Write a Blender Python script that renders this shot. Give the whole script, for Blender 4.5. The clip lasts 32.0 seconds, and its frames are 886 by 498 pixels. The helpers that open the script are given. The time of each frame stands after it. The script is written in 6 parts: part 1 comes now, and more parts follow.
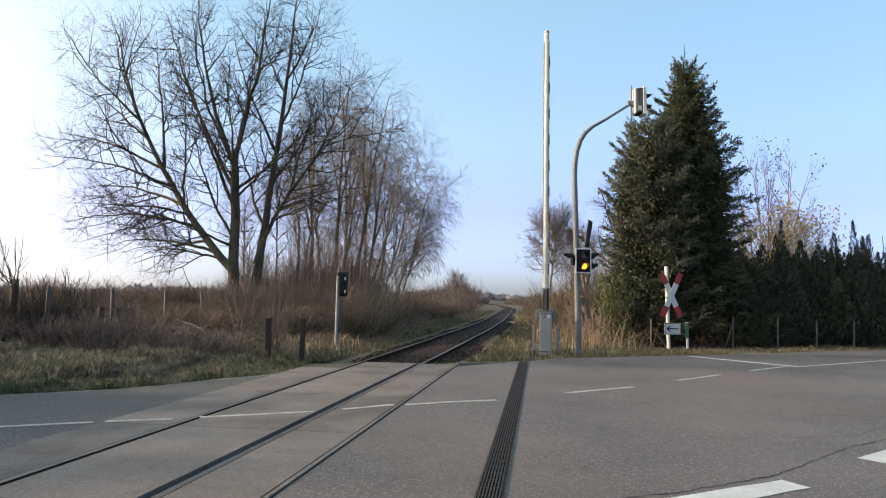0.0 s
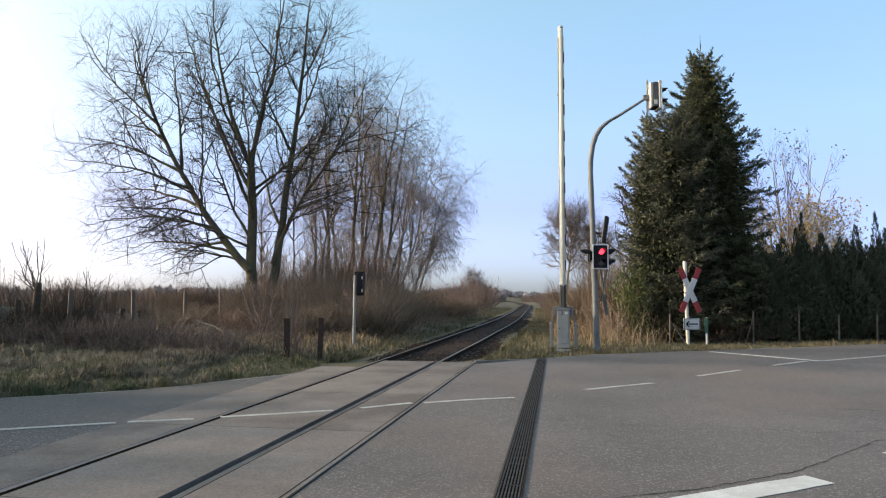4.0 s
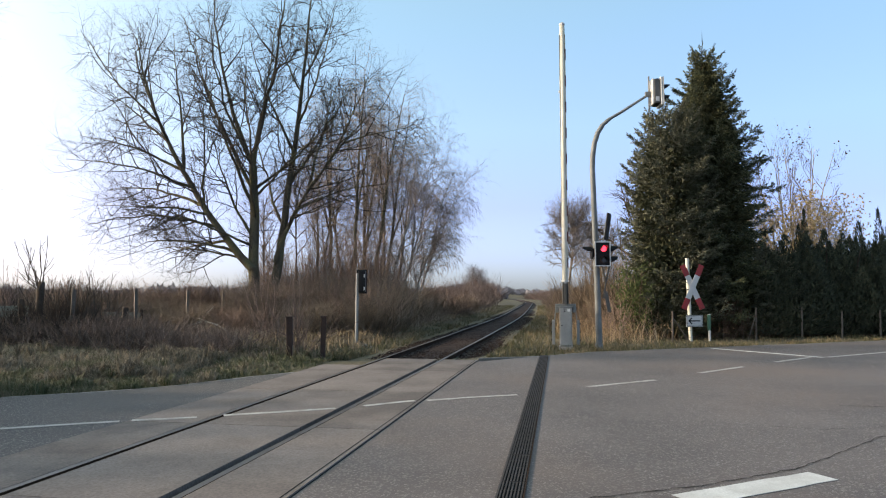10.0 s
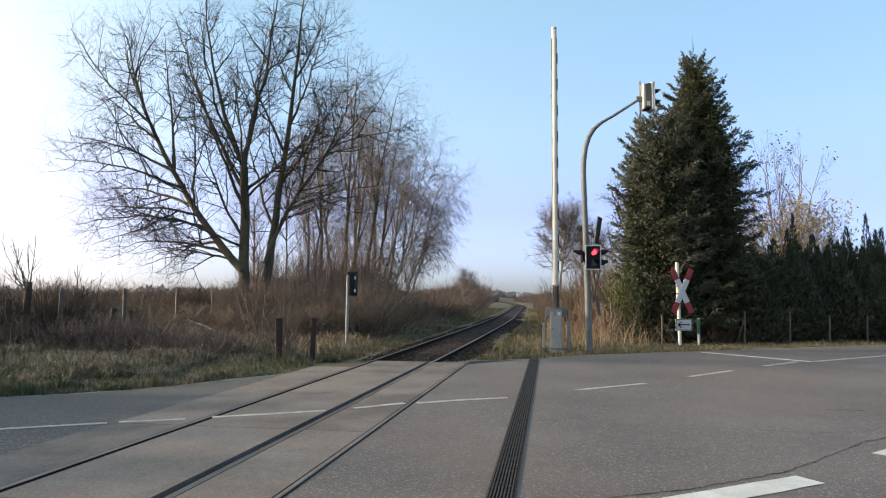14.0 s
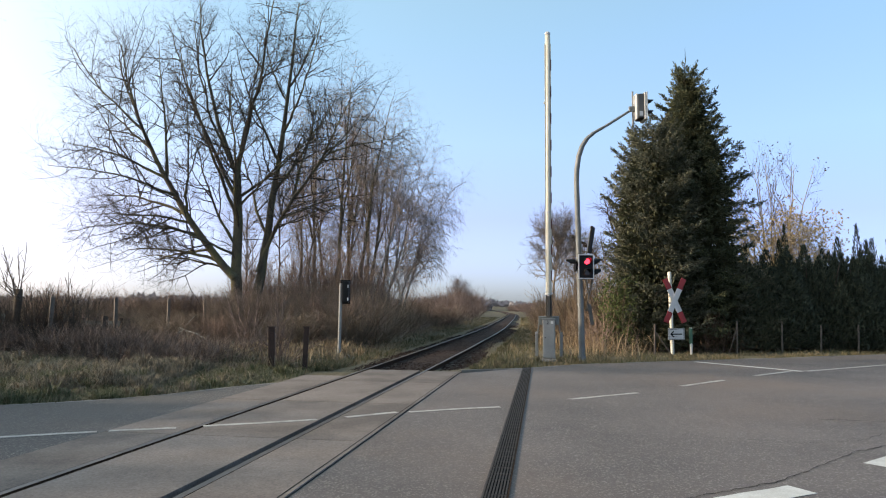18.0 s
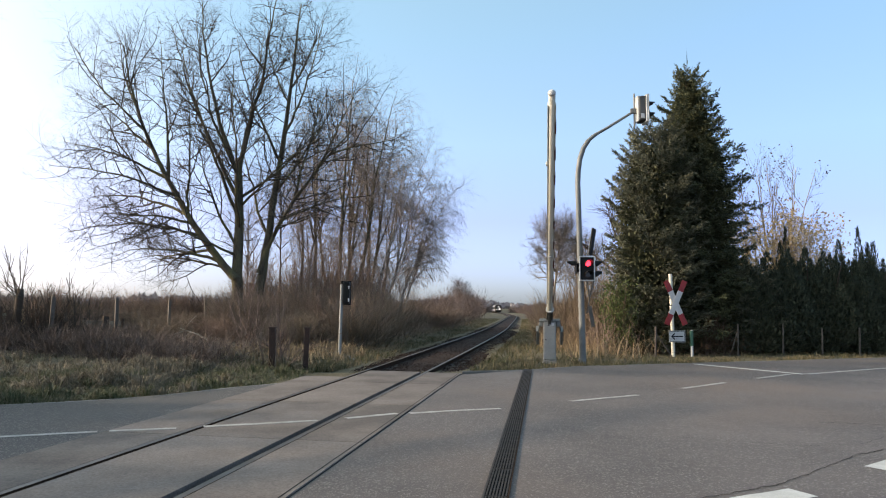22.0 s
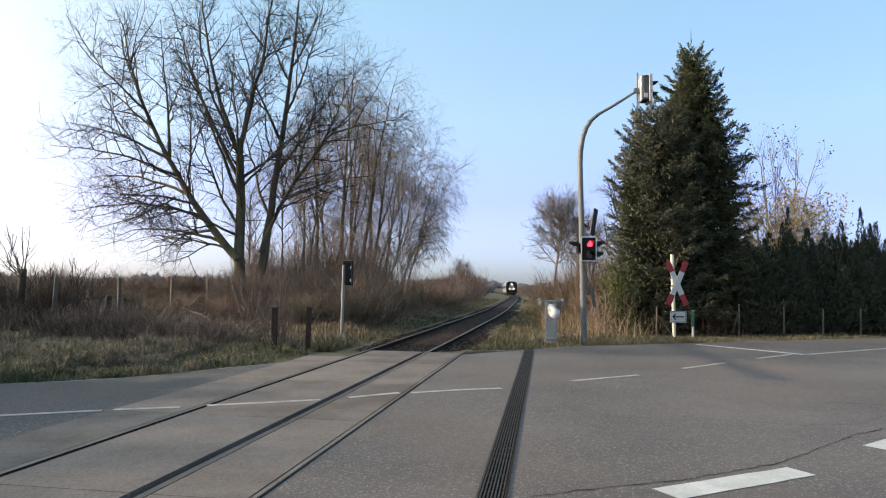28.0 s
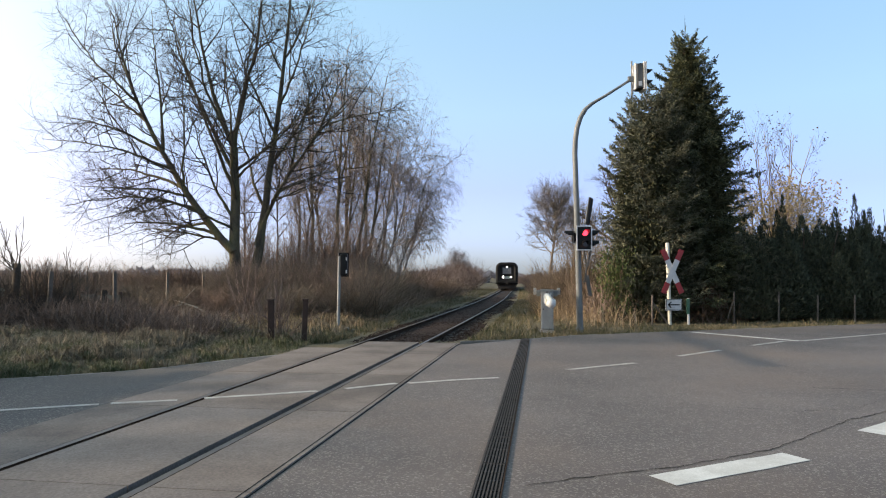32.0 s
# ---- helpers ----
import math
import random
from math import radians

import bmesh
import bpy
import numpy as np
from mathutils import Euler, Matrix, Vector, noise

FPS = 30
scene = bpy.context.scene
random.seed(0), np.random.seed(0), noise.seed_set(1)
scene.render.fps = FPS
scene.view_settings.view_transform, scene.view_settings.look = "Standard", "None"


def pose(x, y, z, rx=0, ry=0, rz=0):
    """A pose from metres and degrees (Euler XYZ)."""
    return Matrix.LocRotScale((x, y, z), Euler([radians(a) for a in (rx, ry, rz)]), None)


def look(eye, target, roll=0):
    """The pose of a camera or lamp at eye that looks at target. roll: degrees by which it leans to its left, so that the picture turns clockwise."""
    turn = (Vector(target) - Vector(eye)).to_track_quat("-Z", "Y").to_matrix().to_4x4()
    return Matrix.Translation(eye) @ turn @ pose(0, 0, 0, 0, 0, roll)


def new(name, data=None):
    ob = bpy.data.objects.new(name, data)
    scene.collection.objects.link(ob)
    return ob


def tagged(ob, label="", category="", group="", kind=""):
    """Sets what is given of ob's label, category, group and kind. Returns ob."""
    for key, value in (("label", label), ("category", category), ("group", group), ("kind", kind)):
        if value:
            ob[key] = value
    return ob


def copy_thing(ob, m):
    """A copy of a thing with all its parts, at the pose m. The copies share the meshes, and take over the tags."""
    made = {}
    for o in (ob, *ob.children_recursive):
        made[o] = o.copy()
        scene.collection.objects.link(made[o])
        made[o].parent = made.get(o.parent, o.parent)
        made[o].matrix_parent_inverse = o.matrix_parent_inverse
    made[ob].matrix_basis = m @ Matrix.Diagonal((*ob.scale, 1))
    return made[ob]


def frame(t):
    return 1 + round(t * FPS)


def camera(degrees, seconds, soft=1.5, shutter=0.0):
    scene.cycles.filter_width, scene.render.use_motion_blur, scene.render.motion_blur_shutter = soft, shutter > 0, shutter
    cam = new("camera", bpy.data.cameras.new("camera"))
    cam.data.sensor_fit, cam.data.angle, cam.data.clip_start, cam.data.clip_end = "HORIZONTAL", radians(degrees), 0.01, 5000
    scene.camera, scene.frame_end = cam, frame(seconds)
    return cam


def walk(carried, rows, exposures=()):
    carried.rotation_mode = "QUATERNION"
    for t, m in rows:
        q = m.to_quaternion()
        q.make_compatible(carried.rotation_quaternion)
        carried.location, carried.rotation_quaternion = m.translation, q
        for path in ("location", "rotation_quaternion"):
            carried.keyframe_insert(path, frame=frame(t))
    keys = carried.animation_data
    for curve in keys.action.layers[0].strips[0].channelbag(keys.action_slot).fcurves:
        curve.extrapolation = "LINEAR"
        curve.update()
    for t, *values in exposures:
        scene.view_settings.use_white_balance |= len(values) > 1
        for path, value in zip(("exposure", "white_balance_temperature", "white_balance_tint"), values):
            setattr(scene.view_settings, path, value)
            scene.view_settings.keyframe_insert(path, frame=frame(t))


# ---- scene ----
cam = camera(65.51, 32.0, 1.1)
EYE = (0.0, 0.0, 1.61)
PATH = [
    (0.0, 0.2590, 9.9966, 2.3132, 0.755),
    (0.5, 0.2086, 9.9978, 2.3024, 0.468),
    (1.0, 0.1709, 9.9985, 2.2960, 0.200),
    (1.5, 0.1452, 9.9989, 2.3009, -0.030),
    (2.0, 0.1288, 9.9992, 2.3034, 0.055),
    (2.5, 0.0920, 9.9996, 2.2985, 0.122),
    (3.0, 0.0597, 9.9998, 2.2800, -0.051),
    (3.5, 0.0338, 9.9999, 2.2798, 0.020),
    (5.5, 0.0052, 10.0000, 2.2964, 0.014),
    (6.0, 0.0070, 10.0000, 2.2936, 0.056),
    (6.5, -0.0030, 10.0000, 2.2855, 0.046),
    (7.0, -0.0158, 10.0000, 2.2758, -0.007),
    (7.5, -0.0134, 10.0000, 2.2773, -0.006),
    (8.0, -0.0084, 10.0000, 2.2865, -0.037),
    (8.5, 0.0072, 10.0000, 2.2898, -0.020),
    (9.0, 0.0000, 10.0000, 2.2830, -0.100),
    (9.5, -0.0081, 10.0000, 2.2709, -0.064),
    (10.0, -0.0079, 10.0000, 2.2496, -0.159),
    (10.5, -0.0055, 10.0000, 2.2415, -0.237),
    (11.0, 0.0193, 10.0000, 2.2497, -0.249),
    (11.5, 0.0516, 9.9999, 2.2701, -0.160),
    (12.0, 0.0851, 9.9996, 2.2896, -0.105),
    (12.5, 0.1029, 9.9995, 2.2886, -0.106),
    (13.0, 0.1257, 9.9992, 2.2887, -0.076),
    (13.5, 0.1284, 9.9992, 2.2847, -0.021),
    (14.0, 0.1234, 9.9992, 2.2863, 0.171),
    (14.5, 0.1329, 9.9991, 2.3094, 0.202),
    (16.5, 0.2052, 9.9979, 2.3978, -0.015),
    (17.0, 0.2090, 9.9978, 2.3953, 0.112),
    (17.5, 0.2150, 9.9977, 2.4008, 0.253),
    (18.0, 0.2213, 9.9976, 2.4132, 0.351),
    (18.5, 0.2338, 9.9973, 2.4329, 0.452),
    (19.0, 0.2348, 9.9972, 2.4373, 0.476),
    (19.5, 0.2347, 9.9972, 2.4262, 0.468),
    (20.0, 0.2238, 9.9975, 2.4103, 0.605),
    (20.5, 0.2178, 9.9976, 2.4074, 0.549),
    (21.0, 0.2131, 9.9977, 2.4339, 0.523),
    (21.5, 0.2118, 9.9978, 2.4475, 0.568),
    (22.0, 0.2066, 9.9979, 2.4328, 0.572),
    (22.5, 0.2006, 9.9980, 2.4166, 0.560),
    (23.0, 0.2008, 9.9980, 2.3763, 0.470),
    (23.5, 0.2027, 9.9979, 2.3461, 0.439),
    (24.0, 0.1984, 9.9980, 2.3200, 0.432),
    (24.5, 0.2054, 9.9979, 2.2963, 0.447),
    (25.0, 0.2068, 9.9979, 2.2799, 0.517),
    (25.5, 0.2008, 9.9980, 2.2482, 0.513),
    (27.5, 0.1785, 9.9984, 2.1535, 0.652),
    (28.0, 0.1844, 9.9983, 2.1466, 0.624),
    (28.5, 0.1762, 9.9984, 2.1430, 0.520),
    (29.0, 0.1873, 9.9982, 2.1394, 0.275),
    (29.5, 0.1871, 9.9982, 2.1298, 0.102),
    (30.0, 0.1996, 9.9980, 2.1307, 0.039),
    (30.5, 0.2234, 9.9975, 2.1231, 0.115),
    (31.0, 0.2495, 9.9969, 2.0905, 0.042),
    (31.5, 0.2489, 9.9969, 2.0461, 0.031),
    (32.0, 0.2486, 9.9969, 2.0083, 0.045),
]
walk(cam, [(t, look(EYE, (x, y, z), roll)) for t, x, y, z, roll in PATH], [(0.0, 1.98, 7420, 13), (32.0, 1.98, 7420, 13)])

# ---- daylight: low hazy sun from the west, clear sky ----
SUN_ELEV, SUN_TO = 16.0, Vector((-1.0, -0.04, 0.0)).normalized()
world = bpy.data.worlds.new("sky")
world.use_nodes = True
scene.world = world
wn = world.node_tree.nodes
sky = wn.new("ShaderNodeTexSky")
sky.sky_type = 'NISHITA'
sky.sun_disc = False
sky.sun_elevation = radians(SUN_ELEV)
sky.sun_rotation = math.atan2(SUN_TO.x, SUN_TO.y)
sky.air_density, sky.dust_density, sky.ozone_density = 0.4, 2.4, 3.0
wn["Background"].inputs["Strength"].default_value = 0.195
# haze: tints the sky by its height over the horizon, and whitens it round the low sun
coord, axis, tint = wn.new("ShaderNodeTexCoord"), wn.new("ShaderNodeSeparateXYZ"), wn.new("ShaderNodeValToRGB")
world.node_tree.links.new(coord.outputs["Generated"], axis.inputs[0])
world.node_tree.links.new(axis.outputs["Z"], tint.inputs["Fac"])
ramp_ = tint.color_ramp
ramp_.elements[0].position, ramp_.elements[0].color = 0.0, (0.760, 0.700, 0.745, 1)
ramp_.elements[1].position, ramp_.elements[1].color = 0.60, (0.760, 0.904, 0.864, 1)
for pos, col in ((0.025, (0.768, 0.708, 0.752, 1)), (0.122, (0.736, 0.664, 0.752, 1)), (0.23, (0.800, 0.836, 0.824, 1)), (0.366, (0.760, 0.888, 0.864, 1))):
    ramp_.elements.new(pos).color = col
haze, glare, near_sun, mixer = wn.new("ShaderNodeMix"), wn.new("ShaderNodeVectorMath"), wn.new("ShaderNodeMapRange"), wn.new("ShaderNodeMix")
haze.data_type, haze.blend_type, mixer.data_type = 'RGBA', 'MULTIPLY', 'RGBA'
base_ = wn.new("ShaderNodeMix")
base_.data_type = 'RGBA'
base_.inputs["Factor"].default_value = 0.35
base_.inputs["B"].default_value = (1.05, 1.5, 1.5, 1)
haze.inputs["Factor"].default_value = 1.0
world.node_tree.links.new(sky.outputs[0], base_.inputs["A"])
world.node_tree.links.new(base_.outputs["Result"], haze.inputs["A"])
world.node_tree.links.new(tint.outputs["Color"], haze.inputs["B"])
glare.operation = 'DOT_PRODUCT'
glare.inputs[1].default_value = SUN_TO
world.node_tree.links.new(coord.outputs["Generated"], glare.inputs[0])
near_sun.inputs["From Min"].default_value, near_sun.inputs["From Max"].default_value = 0.18, 0.64
near_sun.inputs["To Max"].default_value = 0.52
near_sun.interpolation_type = 'SMOOTHSTEP'
world.node_tree.links.new(glare.outputs["Value"], near_sun.inputs["Value"])
world.node_tree.links.new(near_sun.outputs[0], mixer.inputs["Factor"])
away, deep = wn.new("ShaderNodeMapRange"), wn.new("ShaderNodeMix")
away.inputs["From Min"].default_value, away.inputs["From Max"].default_value = 0.1, -0.75
away.interpolation_type = 'SMOOTHSTEP'
deep.data_type, deep.blend_type = 'RGBA', 'MULTIPLY'
deep.inputs["B"].default_value = (0.84, 0.875, 0.96, 1)
world.node_tree.links.new(glare.outputs["Value"], away.inputs["Value"])
world.node_tree.links.new(away.outputs[0], deep.inputs["Factor"])
world.node_tree.links.new(haze.outputs["Result"], deep.inputs["A"])
world.node_tree.links.new(deep.outputs["Result"], mixer.inputs["A"])
mixer.inputs["B"].default_value = (1.75, 1.8, 1.9, 1)
world.node_tree.links.new(mixer.outputs["Result"], wn["Background"].inputs["Color"])

sun = new("sun", bpy.data.lights.new("sun", 'SUN'))
sun.data.energy, sun.data.angle, sun.data.color = 1.7, radians(2.8), (1.0, 0.87, 0.70)
sun.matrix_world = look((0, 0, 50), Vector((0, 0, 50)) - Vector((SUN_TO.x * math.cos(radians(SUN_ELEV)), SUN_TO.y * math.cos(radians(SUN_ELEV)), math.sin(radians(SUN_ELEV)))))


# ---- materials ----
def material(name, colours, scale=4.0, fine=60.0, rough=0.8, metal=0.0, bump=0.3, dist=0.01, per="", spread=0.25, fine_mix=0.35, stretch=(1, 1, 1), glow=0.0, coat=0.0, spec=0.5):
    """colours: two or three base colours, mixed by a coarse noise; a fine noise darkens and lightens. per: 'island' or 'object' varies each piece."""
    m = bpy.data.materials.new(name)
    m.use_nodes = True
    nt = m.node_tree
    N, Lk = nt.nodes, nt.links.new
    p = N["Principled BSDF"]
    tc, mp = N.new("ShaderNodeTexCoord"), N.new("ShaderNodeMapping")
    mp.inputs["Scale"].default_value = stretch
    Lk(tc.outputs["Object"], mp.inputs["Vector"])
    n1, n2, ramp = N.new("ShaderNodeTexNoise"), N.new("ShaderNodeTexNoise"), N.new("ShaderNodeValToRGB")
    n1.inputs["Scale"].default_value, n1.inputs["Detail"].default_value, n1.inputs["Roughness"].default_value = scale, 5.0, 0.6
    n2.inputs["Scale"].default_value, n2.inputs["Detail"].default_value = fine, 4.0
    Lk(mp.outputs[0], n1.inputs["Vector"]), Lk(mp.outputs[0], n2.inputs["Vector"])
    e = ramp.color_ramp.elements
    e[0].position, e[1].position = 0.33, 0.68
    e[0].color, e[1].color = (*colours[0], 1), (*colours[-1], 1)
    if len(colours) == 3:
        mid = e.new(0.5)
        mid.color = (*colours[1], 1)
    src = n1.outputs["Fac"]
    if per:
        info = N.new("ShaderNodeNewGeometry") if per == "island" else N.new("ShaderNodeObjectInfo")
        add = N.new("ShaderNodeMath")
        add.operation = 'MULTIPLY_ADD'
        Lk(info.outputs["Random Per Island" if per == "island" else "Random"], add.inputs[0])
        add.inputs[1].default_value = spread
        sub = N.new("ShaderNodeMath")
        sub.operation = 'SUBTRACT'
        Lk(src, sub.inputs[0])
        sub.inputs[1].default_value = spread / 2
        Lk(sub.outputs[0], add.inputs[2])
        src = add.outputs[0]
    Lk(src, ramp.inputs["Fac"])
    grain, mul = N.new("ShaderNodeMapRange"), N.new("ShaderNodeMix")
    grain.inputs["From Min"].default_value, grain.inputs["From Max"].default_value = 0.25, 0.75
    grain.inputs["To Min"].default_value, grain.inputs["To Max"].default_value = 1 - fine_mix, 1 + fine_mix
    Lk(n2.outputs["Fac"], grain.inputs["Value"])
    mul.data_type, mul.blend_type = 'RGBA', 'MULTIPLY'
    mul.inputs["Factor"].default_value = 1.0
    Lk(ramp.outputs["Color"], mul.inputs["A"]), Lk(grain.outputs[0], mul.inputs["B"])
    Lk(mul.outputs["Result"], p.inputs["Base Color"])
    p.inputs["Roughness"].default_value, p.inputs["Metallic"].default_value = rough, metal
    p.inputs["Specular IOR Level"].default_value = spec
    if coat:
        p.inputs["Coat Weight"].default_value = coat
    if bump:
        b = N.new("ShaderNodeBump")
        b.inputs["Strength"].default_value, b.inputs["Distance"].default_value = bump, dist
        Lk(n2.outputs["Fac"], b.inputs["Height"]), Lk(b.outputs[0], p.inputs["Normal"])
    if glow:
        p.inputs["Emission Color"].default_value = (*colours[-1], 1)
        p.inputs["Emission Strength"].default_value = glow
    return m


def asphalt_material(name, dark, light, brown):
    """Worn asphalt: pale stone chips in dark binder, broad patches, brownish dust."""
    m = material(name, [dark, light], 0.35, 120.0, 0.82, 0, 0.55, 0.006, fine_mix=0.22)
    nt = m.node_tree
    N, Lk = nt.nodes, nt.links.new
    p = N["Principled BSDF"]
    tc = N["Texture Coordinate"]
    old = p.inputs["Base Color"].links[0].from_socket
    vor, chip, mix = N.new("ShaderNodeTexVoronoi"), N.new("ShaderNodeMapRange"), N.new("ShaderNodeMix")
    vor.inputs["Scale"].default_value = 64.0
    Lk(tc.outputs["Object"], vor.inputs["Vector"])
    sep = N.new("ShaderNodeSeparateColor")
    Lk(vor.outputs["Color"], sep.inputs[0])
    chip.inputs["From Min"].default_value, chip.inputs["From Max"].default_value = 0.74, 1.0
    chip.inputs["To Min"].default_value, chip.inputs["To Max"].default_value = 0.0, 0.74
    Lk(sep.outputs[0], chip.inputs["Value"])
    mix.data_type = 'RGBA'
    Lk(chip.outputs[0], mix.inputs["Factor"]), Lk(old, mix.inputs["A"])
    mix.inputs["B"].default_value = (0.24, 0.22, 0.195, 1)
    dust, dn, dr = N.new("ShaderNodeMix"), N.new("ShaderNodeTexNoise"), N.new("ShaderNodeMapRange")
    dn.inputs["Scale"].default_value, dn.inputs["Detail"].default_value = 0.22, 6.0
    Lk(tc.outputs["Object"], dn.inputs["Vector"])
    dr.inputs["From Min"].default_value, dr.inputs["From Max"].default_value = 0.48, 0.72
    dr.inputs["To Max"].default_value = 0.6
    Lk(dn.outputs["Fac"], dr.inputs["Value"]), Lk(dr.outputs[0], dust.inputs["Factor"])
    dust.data_type = 'RGBA'
    Lk(mix.outputs["Result"], dust.inputs["A"])
    dust.inputs["B"].default_value = (*brown, 1)
    Lk(dust.outputs["Result"], p.inputs["Base Color"])
    return m


M = {}
M["asphalt"] = asphalt_material("asphalt", (0.066, 0.0545, 0.0510), (0.118, 0.0970, 0.0890), (0.146, 0.104, 0.080))
M["asphalt_dark"] = asphalt_material("asphalt_dark", (0.038, 0.0345, 0.0340), (0.058, 0.0520, 0.0500), (0.066, 0.055, 0.047))
M["tar"] = material("tar", [(0.018, 0.017, 0.016), (0.035, 0.033, 0.03)], 3, 80, 0.95, 0, 0.3, 0.004, spec=0.08)
M["concrete"] = material("concrete", [(0.0880, 0.0690, 0.0580), (0.1360, 0.1090, 0.0930), (0.1720, 0.1400, 0.1210)], 0.8, 45, 0.85, 0, 0.35, 0.004, per="object", spread=0.2)
M["edge_stone"] = material("edge_stone", [(0.1210, 0.1155, 0.1045), (0.1980, 0.1870, 0.1705)], 3, 60, 0.9, 0, 0.4, 0.005, per="object", spread=0.4)
M["paint_white"] = material("paint_white", [(0.3960, 0.3816, 0.3528), (0.5616, 0.5544, 0.5256)], 2.5, 70, 0.7, 0, 0.3, 0.003, fine_mix=0.15)
M["paint_worn"] = material("paint_worn", [(0.2350, 0.2150, 0.1900), (0.4200, 0.3950, 0.3600)], 5, 90, 0.75, 0, 0.3, 0.003, fine_mix=0.3)
M["cast_iron"] = material("cast_iron", [(0.0260, 0.0200, 0.0170), (0.0520, 0.0410, 0.0340)], 6, 80, 0.75, 0.3, 0.3, 0.003)
M["drain_dark"] = material("drain_dark", [(0.015, 0.014, 0.013), (0.03, 0.028, 0.025)], 4, 60, 0.95, 0, 0.3, 0.01, spec=0.08)
M["rail_side"] = material("rail_side", [(0.0260, 0.0160, 0.0110), (0.0500, 0.0300, 0.0200)], 5, 70, 0.85, 0.2, 0.3, 0.003, spec=0.08)
M["rail_top"] = material("rail_top", [(0.090, 0.074, 0.064), (0.140, 0.118, 0.104)], 2, 120, 0.5, 0.5, 0.05, 0.001, fine_mix=0.1, spec=0.3)
M["sleeper"] = material("sleeper", [(0.0252, 0.0189, 0.0143), (0.0504, 0.0378, 0.0286)], 4, 50, 0.9, 0, 0.4, 0.008, per="object", spread=0.4)
M["ballast"] = material("ballast", [(0.0230, 0.0140, 0.0110), (0.0370, 0.0240, 0.0190), (0.0540, 0.0370, 0.0300)], 1.2, 25, 0.95, 0, 1.0, 0.03, per="island", spread=0.5, spec=0.12)
M["ground"] = material("ground", [(0.0900, 0.0740, 0.0480), (0.1250, 0.1040, 0.0680), (0.1650, 0.1380, 0.0930)], 0.35, 14, 0.95, 0, 0.8, 0.04, fine_mix=0.4, spec=0.12)
M["grass"] = material("grass", [(0.0400, 0.0640, 0.0160), (0.0820, 0.0940, 0.0340), (0.1720, 0.1480, 0.0800)], 0.55, 30, 0.75, 0, 0, per="island", spread=0.34, fine_mix=0.15, spec=0.12)
M["grass_verge"] = material("grass_verge", [(0.0560, 0.0680, 0.0310), (0.0980, 0.1000, 0.0540), (0.1700, 0.1480, 0.0960)], 0.9, 30, 0.75, 0, 0, per="island", spread=0.5, fine_mix=0.15, spec=0.12)
M["grass_dry"] = material("grass_dry", [(0.1500, 0.1020, 0.0600), (0.2500, 0.1780, 0.1080), (0.3600, 0.2700, 0.1700)], 0.8, 30, 0.75, 0, 0, per="island", spread=0.4, fine_mix=0.15, spec=0.12)
M["leaf_litter"] = material("leaf_litter", [(0.1000, 0.0840, 0.0600), (0.1650, 0.1370, 0.0980), (0.2400, 0.1980, 0.1440)], 0.9, 30, 0.8, 0, 0, per="island", spread=0.5, fine_mix=0.15, spec=0.12)
M["twig_brown"] = material("twig_brown", [(0.0950, 0.0660, 0.0530), (0.1550, 0.1100, 0.0880), (0.2150, 0.1550, 0.1250)], 0.5, 20, 0.85, 0, 0, per="object", spread=0.35, spec=0.12)
M["twig_grey"] = material("twig_grey", [(0.0420, 0.0350, 0.0290), (0.0720, 0.0600, 0.0490)], 0.6, 20, 0.85, 0, 0, per="object", spread=0.3, spec=0.12)
M["twig_birch"] = material("twig_birch", [(0.1550, 0.1230, 0.1000), (0.2650, 0.2150, 0.1780)], 0.6, 20, 0.85, 0, 0, per="object", spread=0.3, spec=0.12)
M["twig_gold"] = material("twig_gold", [(0.1900, 0.1450, 0.0800), (0.3000, 0.2350, 0.1350)], 0.8, 20, 0.85, 0, 0, per="object", spread=0.3, spec=0.12)
M["bark_lichen"] = material("bark_lichen", [(0.0638, 0.0525, 0.0390), (0.0975, 0.0825, 0.0562), (0.1275, 0.1162, 0.0562)], 1.6, 30, 0.9, 0, 0.7, 0.02, stretch=(1, 1, 0.4), spec=0.12)
M["bark_birch"] = material("bark_birch", [(0.0750, 0.0600, 0.0530), (0.2800, 0.2550, 0.2350), (0.3800, 0.3600, 0.3350)], 2.2, 25, 0.8, 0, 0.4, 0.01, stretch=(1, 1, 2.2), spec=0.12)
M["bark_dark"] = material("bark_dark", [(0.0420, 0.0315, 0.0245), (0.0770, 0.0595, 0.0455)], 2, 30, 0.9, 0, 0.6, 0.02, spec=0.12)
M["needles"] = material("needles", [(0.0330, 0.0400, 0.0240), (0.0600, 0.0680, 0.0380), (0.1080, 0.1100, 0.0540)], 0.45, 18, 0.6, 0, 0, per="island", spread=0.35, fine_mix=0.2, spec=0.12)
M["needles_blue"] = material("needles_blue", [(0.0480, 0.0520, 0.0370), (0.0800, 0.0830, 0.0560), (0.1180, 0.1200, 0.0800)], 0.7, 18, 0.6, 0, 0, per="island", spread=0.4, fine_mix=0.2, spec=0.12)
M["yew"] = material("yew", [(0.0420, 0.0560, 0.0200), (0.0720, 0.0900, 0.0300), (0.1200, 0.1300, 0.0480)], 0.6, 18, 0.65, 0, 0, per="island", spread=0.3, fine_mix=0.2, spec=0.12)
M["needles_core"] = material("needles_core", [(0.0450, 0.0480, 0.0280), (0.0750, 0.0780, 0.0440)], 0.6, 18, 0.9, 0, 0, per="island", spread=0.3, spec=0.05)
